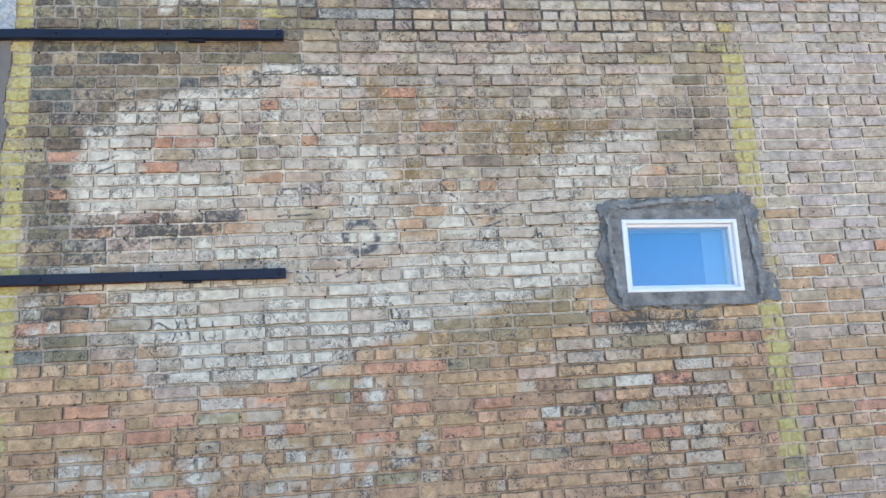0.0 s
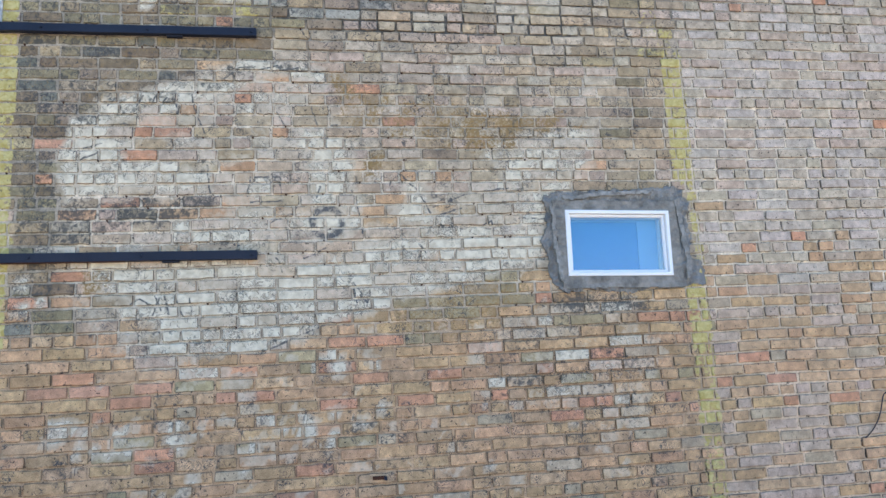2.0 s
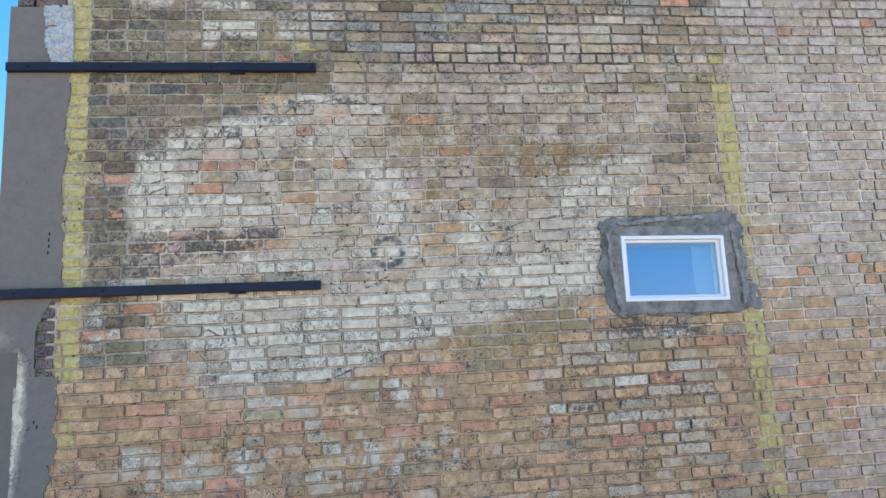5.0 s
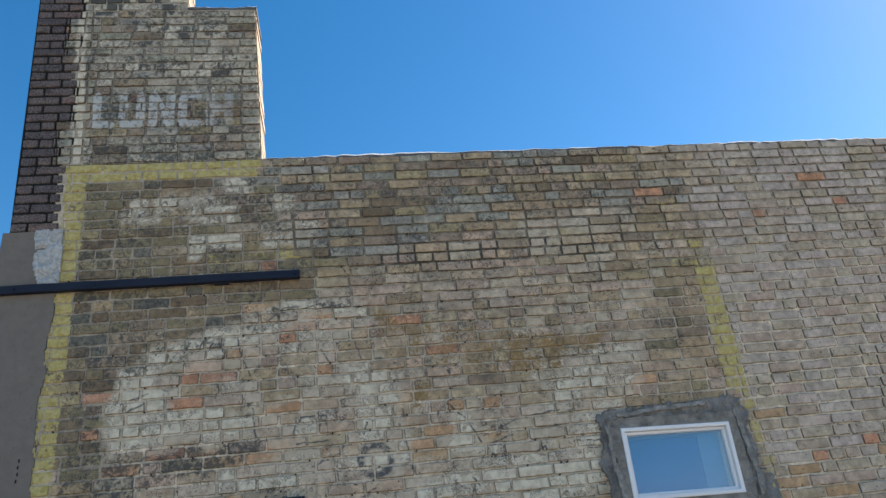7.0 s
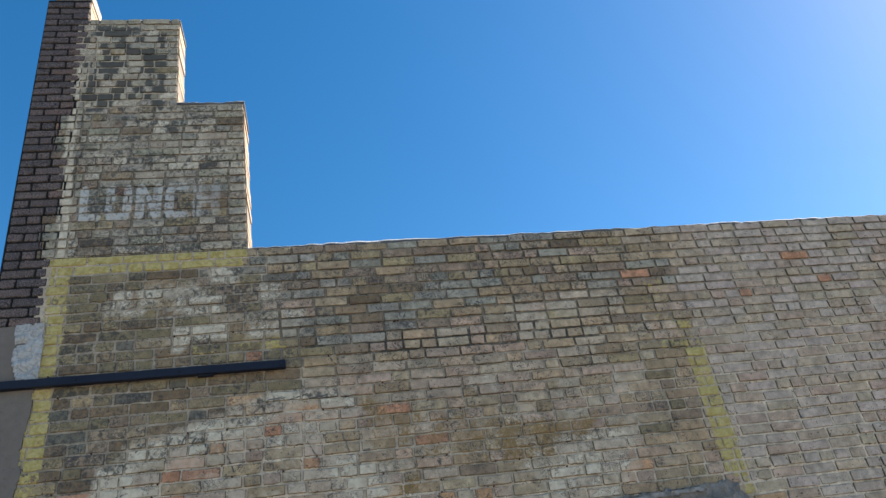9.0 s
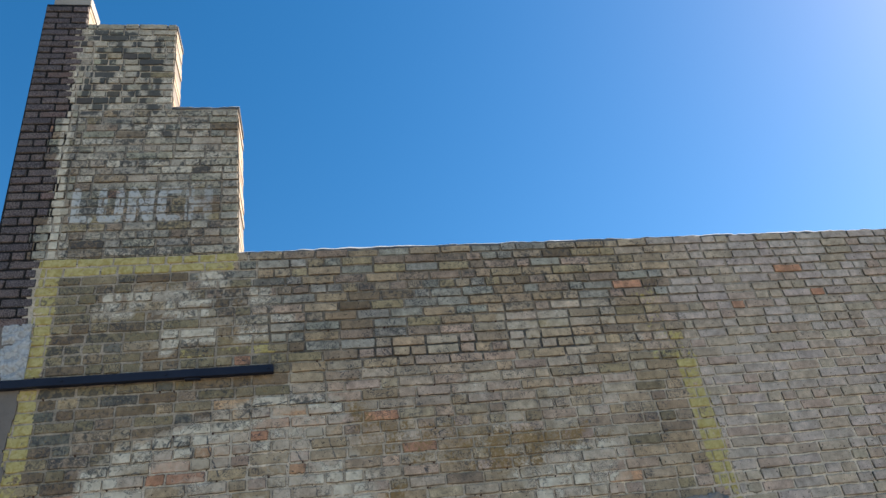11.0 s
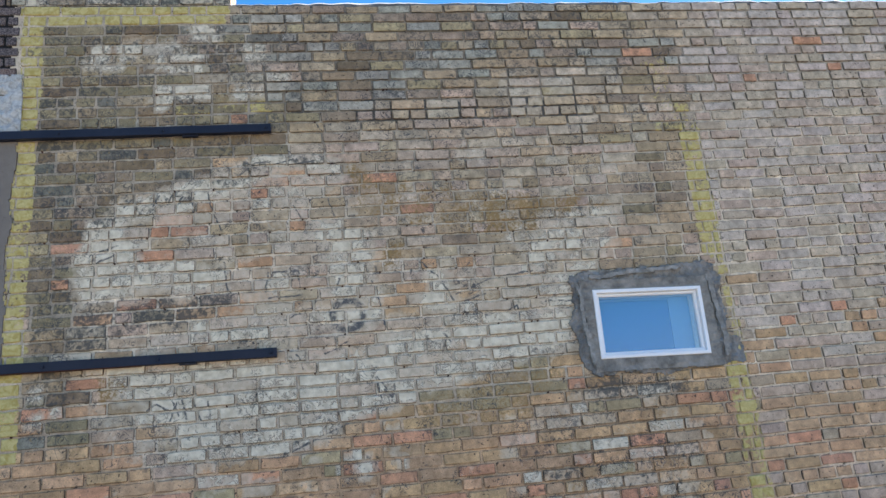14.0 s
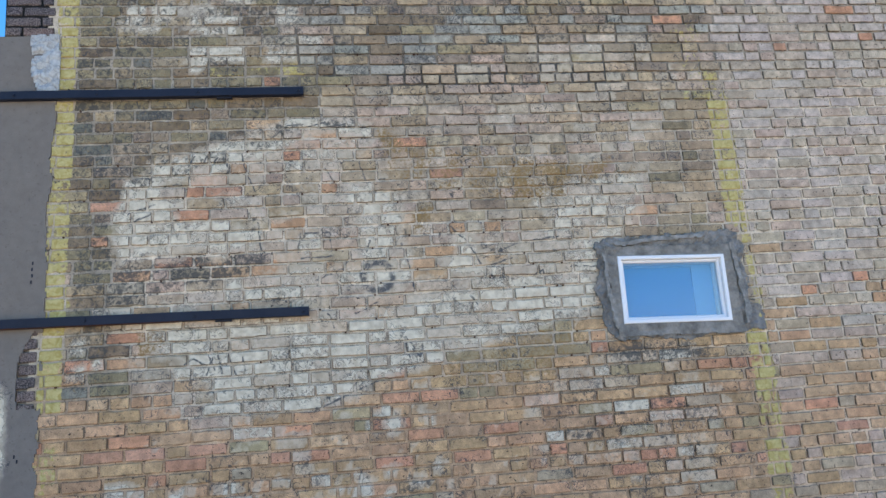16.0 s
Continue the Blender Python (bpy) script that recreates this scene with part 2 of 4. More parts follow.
GROUND = plain("gravel_lot", (0.20, 0.18, 0.15), (0.29, 0.265, 0.225), 45, 0.95, 1.0, 0.02, big=0.6)
# blue of the sky mirrored in the glass, put into the sheet's colour
SKY_SHEET = plain("sky_tinted_sheet", (0.038, 0.305, 0.66), (0.048, 0.34, 0.71), 20, 0.8, 0.1, 0.001)
CRUST_GREY = plain("dried_cement_lip", (0.13, 0.127, 0.118), (0.40, 0.385, 0.355), 40, 0.9, 1.0, 0.01, big=16.0)
SKY_MARGIN = plain("sky_tinted_margin", (0.17, 0.46, 0.78), (0.21, 0.50, 0.82), 20, 0.8, 0.1, 0.001)
REVEAL = plain("white_reveal", (0.80, 0.86, 0.90), (0.86, 0.90, 0.93), 30, 0.7, 0.1, 0.001)


def glass():
    m, tree, b = material("window_glass")
    tree.nodes.remove(b)
    k = Kit(tree)
    clear = k.node("ShaderNodeBsdfTransparent", Color=(0.86, 0.92, 0.95, 1))
    shine = k.node("ShaderNodeBsdfGlossy", Color=(1, 1, 1, 1), Roughness=0.01)
    fac = k.math("MULTIPLY", k.node("ShaderNodeFresnel", IOR=1.5).outputs[0], 1.5, True)
    mixed = k.node("ShaderNodeMixShader", i0=fac, i1=clear.outputs[0], i2=shine.outputs[0])
    tree.links.new(mixed.outputs[0], tree.nodes["Material Output"].inputs[0])
    return m


GLASS = glass()


def creased():
    """Pale plaster pressed on by hand, the shade in its creases painted dark."""
    m, tree, b = material("creased_pale_plaster", 0.9)
    k = Kit(tree)
    fold, fine = k.noise(13, 2, 0.5, warp=1.6), k.noise(60, 4, 0.6)
    crease = k.math("SUBTRACT", 1.0, k.math("MULTIPLY", k.math("ABSOLUTE", k.math("SUBTRACT", fold, 0.5)), 15.0), True)
    col = k.mix(k.ramp(fine, 0.3, 0.7), (0.36, 0.365, 0.355, 1), (0.54, 0.54, 0.52, 1))
    col = k.mix(k.math("MULTIPLY", crease, 0.42), col, (0.16, 0.16, 0.155, 1))
    tree.links.new(col, b.inputs["Base Color"])
    tree.links.new(k.bump(k.math("SUBTRACT", fold, k.math("MULTIPLY", crease, 0.3)), 0.7, 0.010), b.inputs["Normal"])
    return m


PLASTER = creased()


def speckled():
    """Dark wire-cut face brick, its skin freckled with paler grit."""
    m, tree, b = material("speckled_face_brick", 0.7)
    k = Kit(tree)
    grit, wide = k.noise(150, 2, 0.6), k.noise(14, 3, 0.6)
    col = k.mix(1.0, k.attr("clay").outputs["Color"], k.grey(k.ramp(wide, 0.3, 0.7, 0.7, 1.35)), "MULTIPLY")
    col = k.mix(k.ramp(grit, 0.50, 0.62, 0.0, 0.55), col, (0.30, 0.25, 0.225, 1))
    col = k.mix(k.ramp(grit, 0.47, 0.38, 0.0, 0.8), col, (0.02, 0.017, 0.018, 1))
    tree.links.new(col, b.inputs["Base Color"])
    tree.links.new(k.bump(grit, 0.8, 0.004), b.inputs["Normal"])
    return m


FACE_BRICK = speckled()

# ---- plan of the wall: x along it, z up, its face at y = FACE ----
FACE, COURSE, TOP = 4.0, 0.0682, 4.605
LEFT, RIGHT = -2.13, 6.2
EDGE = -1.815                              # where the stucco ends and the common brick begins
STEPS = ((-0.612, 5.92), (-1.09, 6.83))    # right edge and top of each step of the parapet
SHAFT_TOP = 7.09
CORNER, SHAFT = -2.105, -1.775            # corner and inner edge of the dark brick shaft
WIN_X, WIN_Z, WIN_W, WIN_H, WIN_TURN = 1.747, 2.434, 0.668, 0.405, 1.3
JOINT = 0.0105
LEAN = 0.03                                # the parapet leans a little to the street


def leaning(x, z):
    return x - LEAN * np.maximum(0.0, z - TOP)


def lattice(u, v, seed):
    """Smooth noise from 0 to 1 over two coordinates."""
    def cell(i, j):
        h = np.sin(i * 127.1 + j * 311.7 + seed * 74.7) * 43758.5453
        return h - np.floor(h)
    i, j = np.floor(u), np.floor(v)
    f, g = u - i, v - j
    f, g = f * f * (3 - 2 * f), g * g * (3 - 2 * g)
    return (cell(i, j) * (1 - f) + cell(i + 1, j) * f) * (1 - g) + (cell(i, j + 1) * (1 - f) + cell(i + 1, j + 1) * f) * g


def fractal(u, v, size, seed):
    return 0.6 * lattice(u / size, v / size, seed) + 0.4 * lattice(2.3 * u / size, 2.3 * v / size, seed + 5)


def area(u, v, corners, soft, ragged=0.035, seed=1):
    """1 inside a polygon, 0 outside, over a soft and ragged edge."""
    u = u + (fractal(u, v, 0.13, seed) - 0.5) * 2 * ragged
    v = v + (fractal(u, v, 0.13, seed + 9) - 0.5) * 2 * ragged
    inside = np.zeros(u.shape, bool)
    near = np.full(u.shape, 9.0)
    for (ax, az), (bx, bz) in zip(corners, corners[1:] + corners[:1]):
        cross = ((az > v) != (bz > v)) & (u < (bx - ax) * (v - az) / ((bz - az) or 1e-9) + ax)
        inside ^= cross
        dx, dz = bx - ax, bz - az
        t = np.clip(((u - ax) * dx + (v - az) * dz) / (dx * dx + dz * dz), 0, 1)
        near = np.minimum(near, np.hypot(u - ax - t * dx, v - az - t * dz))
    return np.clip(0.5 + np.where(inside, near, -near) / soft, 0, 1)


def box(u, v, x0, x1, z0, z1, soft=0.03, ragged=0.012, seed=3):
    return area(u, v, [(x0, z0), (x1, z0), (x1, z1), (x0, z1)], soft, ragged, seed)


def stroke(u, v, ax, az, bx, bz, wide):
    """1 on a painted line from a to b."""
    dx, dz = bx - ax, bz - az
    t = np.clip(((u - ax) * dx + (v - az) * dz) / (dx * dx + dz * dz), 0, 1)
    return np.clip(1.5 - np.hypot(u - ax - t * dx, v - az - t * dz) / wide * 2, 0, 1)


# old painted shapes and stained areas of the wall
GHOST = [(-1.45, 2.7), (-1.47, 2.96), (-1.4, 3.15), (-1.27, 3.29), (-0.91, 3.4), (-0.56, 3.54), (-0.36, 3.59), (-0.02, 3.51), (0.08, 3.25),
         (0.14, 3.07), (0.42, 2.89), (0.49, 2.92), (0.78, 2.83), (0.94, 3.0), (1.15, 3.06), (1.63, 3.19), (1.65, 2.83), (1.29, 2.7), (1.26, 2.32),
         (0.99, 2.31), (0.75, 2.24), (0.33, 2.12), (0.01, 2.05), (-0.14, 1.94), (-0.41, 1.87), (-0.7, 1.84), (-0.96, 1.75), (-1.16, 1.91),
         (-1.37, 2.15), (-1.43, 2.58)]
RIM_PAINT = [(-1.43, 3.08), (-1.41, 3.22), (-1.22, 3.36), (-0.86, 3.39), (-0.69, 3.35), (-0.83, 3.29), (-1.05, 3.24), (-1.19, 3.19), (-1.31, 3.15), (-1.36, 3.07)]
LOBE = [(-1.46, 3.05), (-1.4, 3.2), (-1.25, 3.2), (-1.2, 3.1), (-1.15, 3.01), (-1.08, 2.94), (-0.77, 2.95), (-0.65, 2.91), (-0.65, 2.76), (-1.08, 2.77), (-1.43, 2.75), (-1.47, 2.93)]
TOP_STROKE = [(-0.85, 3.45), (-0.64, 3.45), (-0.59, 3.52), (-0.49, 3.58), (-0.12, 3.58), (0.01, 3.52), (0.01, 3.43), (-0.13, 3.48), (-0.45, 3.45), (-0.61, 3.38), (-0.85, 3.38)]
ARC = [(-0.14, 3.16), (0.06, 3.16), (0.16, 3.05), (0.17, 2.83), (0.2, 2.58), (0.12, 2.5), (-0.04, 2.44), (-0.13, 2.53), (-0.08, 2.67), (-0.05, 2.84), (-0.15, 2.99)]
PUPIL = [(-0.45, 2.87), (-0.24, 2.88), (-0.24, 2.77), (-0.44, 2.76)]
SLIT = [(-0.77, 2.92), (-0.65, 2.98), (-0.41, 3.01), (-0.45, 2.97), (-0.63, 2.92)]
BEAK = [(-1.22, 2.5), (-1.01, 2.56), (-0.65, 2.61), (-0.41, 2.67), (-0.12, 2.68), (-0.03, 2.62), (-0.16, 2.5), (-0.41, 2.48), (-0.66, 2.5), (-0.98, 2.48)]
VEE = [(0.46, 2.87), (0.53, 2.85), (0.62, 2.68), (0.63, 2.59), (0.4, 2.59), (0.46, 2.74)]
NOSE = [(0.96, 3.09), (1.38, 3.15), (1.6, 3.14), (1.55, 2.73), (1.33, 2.67), (1.03, 2.79), (1.0, 2.94)]
LOWER = [(-1.3, 2.38), (-0.29, 2.37), (0.15, 2.42), (0.81, 2.49), (1.3, 2.5), (1.25, 2.3), (0.78, 2.22), (0.19, 2.07), (-0.18, 1.98), (-0.37, 1.88), (-0.84, 1.85), (-0.96, 2.04), (-1.26, 2.21)]
LINE = [(0.16, 2.56), (0.65, 2.65), (0.93, 2.74), (0.94, 2.7), (0.65, 2.6), (0.22, 2.54)]
CHEEK = [(0.2, 2.45), (0.6, 2.6), (1.0, 2.72), (1.35, 2.72), (1.3, 2.45), (0.3, 2.38)]
GRIME = [(-1.47, 2.73), (-1.25, 2.76), (-0.65, 2.75), (-0.56, 2.7), (-0.68, 2.64), (-1.07, 2.57), (-1.4, 2.5), (-1.47, 2.54)]
OLIVE_WEDGE = [(1.19, 2.31), (0.99, 2.29), (0.75, 2.23), (0.33, 2.08), (0.2, 2.02), (0.37, 1.9), (0.68, 1.89), (0.98, 1.97), (1.17, 2.12)]
OLIVE_LEFT = [(-1.7, 4.45), (-0.64, 4.48), (-0.32, 3.84), (-0.36, 3.6), (-0.56, 3.56), (-0.91, 3.4), (-1.27, 3.29), (-1.45, 3.08), (-1.45, 2.92), (-1.45, 2.0), (-1.67, 2.0), (-1.73, 3.43)]
SOOT = [(-0.64, 4.6), (-0.33, 4.62), (1.88, 4.62), (2.42, 4.23), (2.1, 3.98), (1.42, 4.06), (0.97, 3.95), (0.47, 3.94), (-0.15, 3.8), (-0.58, 4.07)]
BARE = [(0.99, 4.12), (1.85, 4.15), (2.09, 3.74), (1.83, 3.56), (1.59, 3.19), (0.82, 3.22), (0.62, 3.63)]
STAINS = ([(0.03, 3.54), (0.17, 3.51), (0.2, 3.28), (0.03, 3.29)], [(0.51, 3.38), (0.81, 3.37), (0.81, 3.29), (0.53, 3.27)],
          [(0.75, 3.27), (1.03, 3.3), (1.51, 3.29), (1.46, 3.14), (1.24, 3.09), (1.12, 3.01), (0.82, 3.0)], [(0.2, 2.95), (0.3, 3.08), (0.38, 3.05), (0.32, 2.87), (0.2, 2.84)],
          [(-1.32, 2.4), (-1.19, 2.39), (-1.2, 2.2), (-1.3, 2.21)])
BROWN = [(0.12, 3.48), (0.35, 3.42), (0.66, 3.38), (0.93, 3.29), (1.35, 3.24), (1.61, 3.23), (1.63, 3.12), (1.3, 3.1), (1.01, 3.05), (0.76, 3.01), (0.33, 3.1), (0.13, 3.17), (0.07, 3.35)]
SPALLED = [(0.85, 1.95), (1.3, 2.11), (1.84, 2.1), (1.94, 1.71), (1.84, 1.34), (1.07, 1.42), (0.79, 1.68)]
UNDER_WINDOW = [(1.2, 2.15), (1.38, 2.18), (2.02, 2.14), (1.89, 1.97), (1.15, 1.99)]
OLIVE_RIGHT = [(1.78, 3.67), (2.17, 3.74), (2.07, 2.8), (1.75, 2.82), (1.7, 3.18)]
# remains of white letters over the upper bar: x0, x1, z0, z1
REMAINS = ((-1.42, -1.31, 4.21, 4.34), (-1.27, -0.91, 4.28, 4.34), (-1.26, -1.15, 4.21, 4.34), (-1.47, -1.23, 4.14, 4.2), (-1.05, -0.99, 4.15, 4.34),
           (-0.97, -0.74, 4.21, 4.27), (-0.97, -0.78, 4.13, 4.19), (-1.06, -0.97, 3.88, 4.07), (-0.97, -0.73, 3.94, 4.06), (-0.61, -0.42, 3.93, 4.05), (-0.54, -0.42, 4.21, 4.33),
           (-0.86, -0.68, 4.34, 4.46))


def coats(u, v):
    """Shares of white, yellow, black and ochre at points of the wall."""
    patchy, broad = fractal(u, v, 0.16, 11), fractal(u, v, 0.5, 23)
    inside = area(u, v, GHOST, 0.035)
    white = np.where((u > 2.32) | ((v < 1.84) & (v > 1.58) & (u < 0.8)), 0.025, 0.10) + (0.15 + 0.3 * (patchy - 0.5)) * inside
    for shape, much in ((RIM_PAINT, 0.42), (LOBE, 0.42), (TOP_STROKE, 0.42), (ARC, 0.34), (PUPIL, 0.26), (SLIT, 0.3), (BEAK, 0.26), (VEE, 0.40), (NOSE, 0.30), (LOWER, 0.34), (LINE, 0.25), (CHEEK, 0.18)):
        white = np.maximum(white, white + 1.3 * much * area(u, v, shape, 0.035, 0.025, 4))
    white *= 1 - 0.55 * area(u, v, GRIME, 0.06)
    for x0, x1, z0, z1 in REMAINS:
        white = np.maximum(white, 1.1 * box(u, v, x0, x1, z0, z1, 0.02, 0.012) * (0.86 + 0.25 * patchy))
    white = np.maximum(white, 0.22 * box(u, v, -1.0, -0.2, 3.9, 4.35, 0.3))
    white = np.maximum(white, 0.36 * area(u, v, BARE, 0.2) * patchy)
    white = np.maximum(white, 0.33 * area(u, v, SPALLED, 0.2) * (0.45 + patchy))
    white = np.maximum(white, 0.85 * box(u, v, -1.5, 0.3, 1.34, 1.55, 0.05, 0.04) * np.clip(4 * (fractal(u, v, 0.07, 35) - 0.42), 0, 0.9))
    white = np.maximum(white, 0.3 * box(u, v, -1.4, 2.0, 1.0, 2.0, 0.3, 0.1) * (fractal(u, v, 0.11, 91) > 0.64))
    for x, z, r in ((0.04, 1.78, 0.05), (-1.618, 2.279, 0.035), (-1.606, 2.143, 0.03), (-1.514, 2.185, 0.03)):
        white = np.maximum(white, 0.9 * np.clip(1.6 - np.hypot(u - x, v - z) / r, 0, 1))
    ring = np.hypot(u - RING_X, v - RING_Z)
    # the yellow border
    yellow = box(u, v, EDGE - 0.1, -1.69, 1.95, TOP - 0.02, 0.012, 0.006) * (0.88 - 0.2 * (broad > 0.55))
    yellow = np.maximum(yellow, 0.45 * box(u, v, EDGE - 0.1, -1.69, 0.4, 1.98, 0.012, 0.006) * (patchy > 0.42))
    yellow = np.maximum(yellow, (1.05 - 0.6 * np.clip((u + 1.15) / 0.5, 0, 1) * patchy) * box(u, v, EDGE - 0.05, -0.63, TOP - 2.04 * COURSE, TOP + 0.008, 0.01, 0.003))
    yellow = np.maximum(yellow, 0.15 * box(u, v, -1.7, -0.75, TOP - 3.2 * COURSE, TOP - 2 * COURSE, 0.02))
    strip = box(u, v, 2.155, 2.30, 2.82, 3.86, 0.012, 0.004) + box(u, v, 2.155, 2.30, 0.8, 2.22, 0.012, 0.004)
    strip += 0.9 * box(u, v, 2.235, 2.30, 2.2, 2.82, 0.02, 0.02)
    yellow = np.maximum(yellow, strip * (0.70 - 0.5 * np.clip((v - 3.55) / 0.4, 0, 1) - 0.22 * (patchy > 0.58) - 0.2 * np.clip((1.7 - v) / 0.5, 0, 1)))
    yellow = np.maximum(yellow, 0.33 * box(u, v, 2.0, 2.2, 3.6, 4.25, 0.1, 0.05))
    yellow = np.maximum(yellow, 0.42 * box(u, v, -0.95, -0.35, 3.84, 3.93, 0.02) * (patchy > 0.45))
    # soot, grime and black paint
    dark = 0.33 * area(u, v, SOOT, 0.25, 0.1) * (0.8 + 0.7 * (fractal(u, v, 0.1, 15) - 0.45)) + 0.05
    dark = np.maximum(dark, 0.53 * area(u, v, GRIME, 0.06, 0.05) * (0.8 + 0.35 * fractal(u, v, 0.09, 97)))
    dark = np.maximum(dark, 0.50 * area(u, v, UNDER_WINDOW, 0.15) * (0.5 + patchy))
    dark = np.maximum(dark, 0.33 * area(u, v, SPALLED, 0.25) * (0.3 + 1.1 * fractal(u, v, 0.06, 67)))
    dark = np.maximum(dark, 0.40 * area(u, v, OLIVE_LEFT, 0.05) * (0.4 + broad))
    dark = np.maximum(dark, 0.30 * box(u, v, -1.6, 2.1, 0.8, 1.95, 0.4, 0.1) * (fractal(u, v, 0.12, 93) > 0.6))
    dark = np.maximum(dark, 0.16 * area(u, v, OLIVE_RIGHT, 0.25, 0.1) * (0.4 + patchy))
    dark = np.maximum(dark, 0.45 * box(u, v, 0.45, 0.95, 4.0, 4.12, 0.08, 0.05) * (patchy > 0.4))
    dark = np.maximum(dark, 0.36 * box(u, v, -1.45, -0.85, 1.8, 2.05, 0.1, 0.05) * (patchy > 0.42))
    dark = np.maximum(dark, 0.36 * box(u, v, -0.41, -0.05, 1.79, 1.87, 0.05, 0.03) * (patchy > 0.35))
    dark = np.maximum(dark, 0.34 * box(u, v, 0.0, 1.6, 2.98, 3.52, 0.15, 0.08) * (0.35 + 0.9 * fractal(u, v, 0.07, 95)))
    dark = np.maximum(dark, 0.30 * box(u, v, 0.5, 1.7, 3.5, 3.8, 0.15, 0.08) * (0.2 + 0.9 * fractal(u, v, 0.07, 99)))
    white = np.where(ring < 0.07, np.maximum(white, 0.7), white)
    dark = np.maximum(dark, 0.36 * np.maximum(area(u, v, TOP_STROKE, 0.05, 0.03), area(u, v, RIM_PAINT, 0.05, 0.03)) * (0.5 + patchy))
    dark *= 1 - 0.8 * np.clip(yellow * 2, 0, 1)
    # the painted panel on the stepped parapet: white stripe, LUNCH, two worn lines over it
    up = v >= TOP
    x = u + LEAN * np.maximum(0, v - TOP)
    white = np.where(up, 0.30 + 0.5 * (patchy - 0.45), white)
    dark = np.where(up, np.where(v > 5.9, 0.16, 0.32) + 0.5 * (broad - 0.4), dark)
    yellow = np.where(up, 0.0, yellow)
    stripe = up & (x > -1.80) & (x < -1.735)
    white = np.where(up & (x < -1.80), 0.14, white)
    white = np.where(stripe, 1.0, white)
    dark = np.where(stripe, 0.05, dark)
    board = up * box(x, v, -1.66, -0.72, 4.86, 5.18, 0.05)
    dark = np.maximum(dark, 0.55 * board * (1 - 0.6 * np.clip((x + 1.1) / 0.4, 0, 1)))
    white = np.where(board > 0.4, white * 0.5, white)
    blots = up * (box(x, v, -1.6, -0.75, 5.26, 5.5, 0.1) + box(x, v, -1.6, -0.75, 5.56, 5.84, 0.1))
    dark = np.maximum(dark, 0.6 * blots * (lattice(u / 0.05, np.floor(v / COURSE) * 1.7, 31) > 0.60))
    white = np.maximum(white, 0.5 * blots * (lattice(u / 0.07, np.floor(v / COURSE) * 1.7, 37) > 0.45))
    # black scraps, half a brick long, over the top step
    row = np.floor((v - TOP) / COURSE)
    scrap = lattice(np.floor(x / 0.055 + row * 0.37), row * 1.7, 41) > np.where(np.abs(x + 1.19) < 0.05, 0.42, 0.63)
    scrap = scrap * box(x, v, -1.74, -1.135, 5.87, 6.66, 0.02, 0.01) + box(x, v, -1.66, -1.3, 6.66, 6.76, 0.05, 0.03)
    dark = np.where(up, np.maximum(dark, 0.95 * np.clip(scrap, 0, 1)), dark)
    white = np.where(up * (scrap > 0.5), 0.05, white)
    ochre = 0.28 * area(u, v, OLIVE_LEFT, 0.08, 0.09) + 0.40 * area(u, v, OLIVE_WEDGE, 0.08) + 0.04
    for shape in STAINS:
        ochre = np.maximum(ochre, 0.64 * area(u, v, shape, 0.10, 0.06) * (0.5 + 0.8 * fractal(u, v, 0.08, 33)))
    ochre = np.maximum(ochre, 0.54 * area(u, v, BROWN, 0.06, 0.05) * (0.35 + 0.9 * fractal(u, v, 0.06, 45)))
    ochre = np.where(up, 0.05, ochre)
    return [np.clip(c, 0, 1) for c in (white, yellow, dark, ochre)]


# pale: clay lightened for the glare haze over the wall's right part
CLAYS = {"rose": (0.47, 0.35, 0.262), "sand": (0.47, 0.375, 0.27), "buff": (0.43, 0.33, 0.22), "tan": (0.415, 0.305, 0.19), "pink": (0.475, 0.345, 0.245), "peach": (0.525, 0.315, 0.18), "loam": (0.475, 0.305, 0.165), "pale": (0.49, 0.40, 0.325), "blush": (0.495, 0.32, 0.188),
         "orange": (0.55, 0.28, 0.165), "red": (0.50, 0.27, 0.17), "brown": (0.232, 0.168, 0.108), "olive": (0.262, 0.212, 0.128), "khaki": (0.365, 0.285, 0.165), "grey": (0.345, 0.315, 0.25),
         "moss": (0.36, 0.325, 0.235), "dull": (0.315, 0.235, 0.165), "slate": (0.195, 0.182, 0.145), "wine": (0.13, 0.095, 0.085), "black": (0.09, 0.07, 0.07), "rust": (0.17, 0.105, 0.085)}
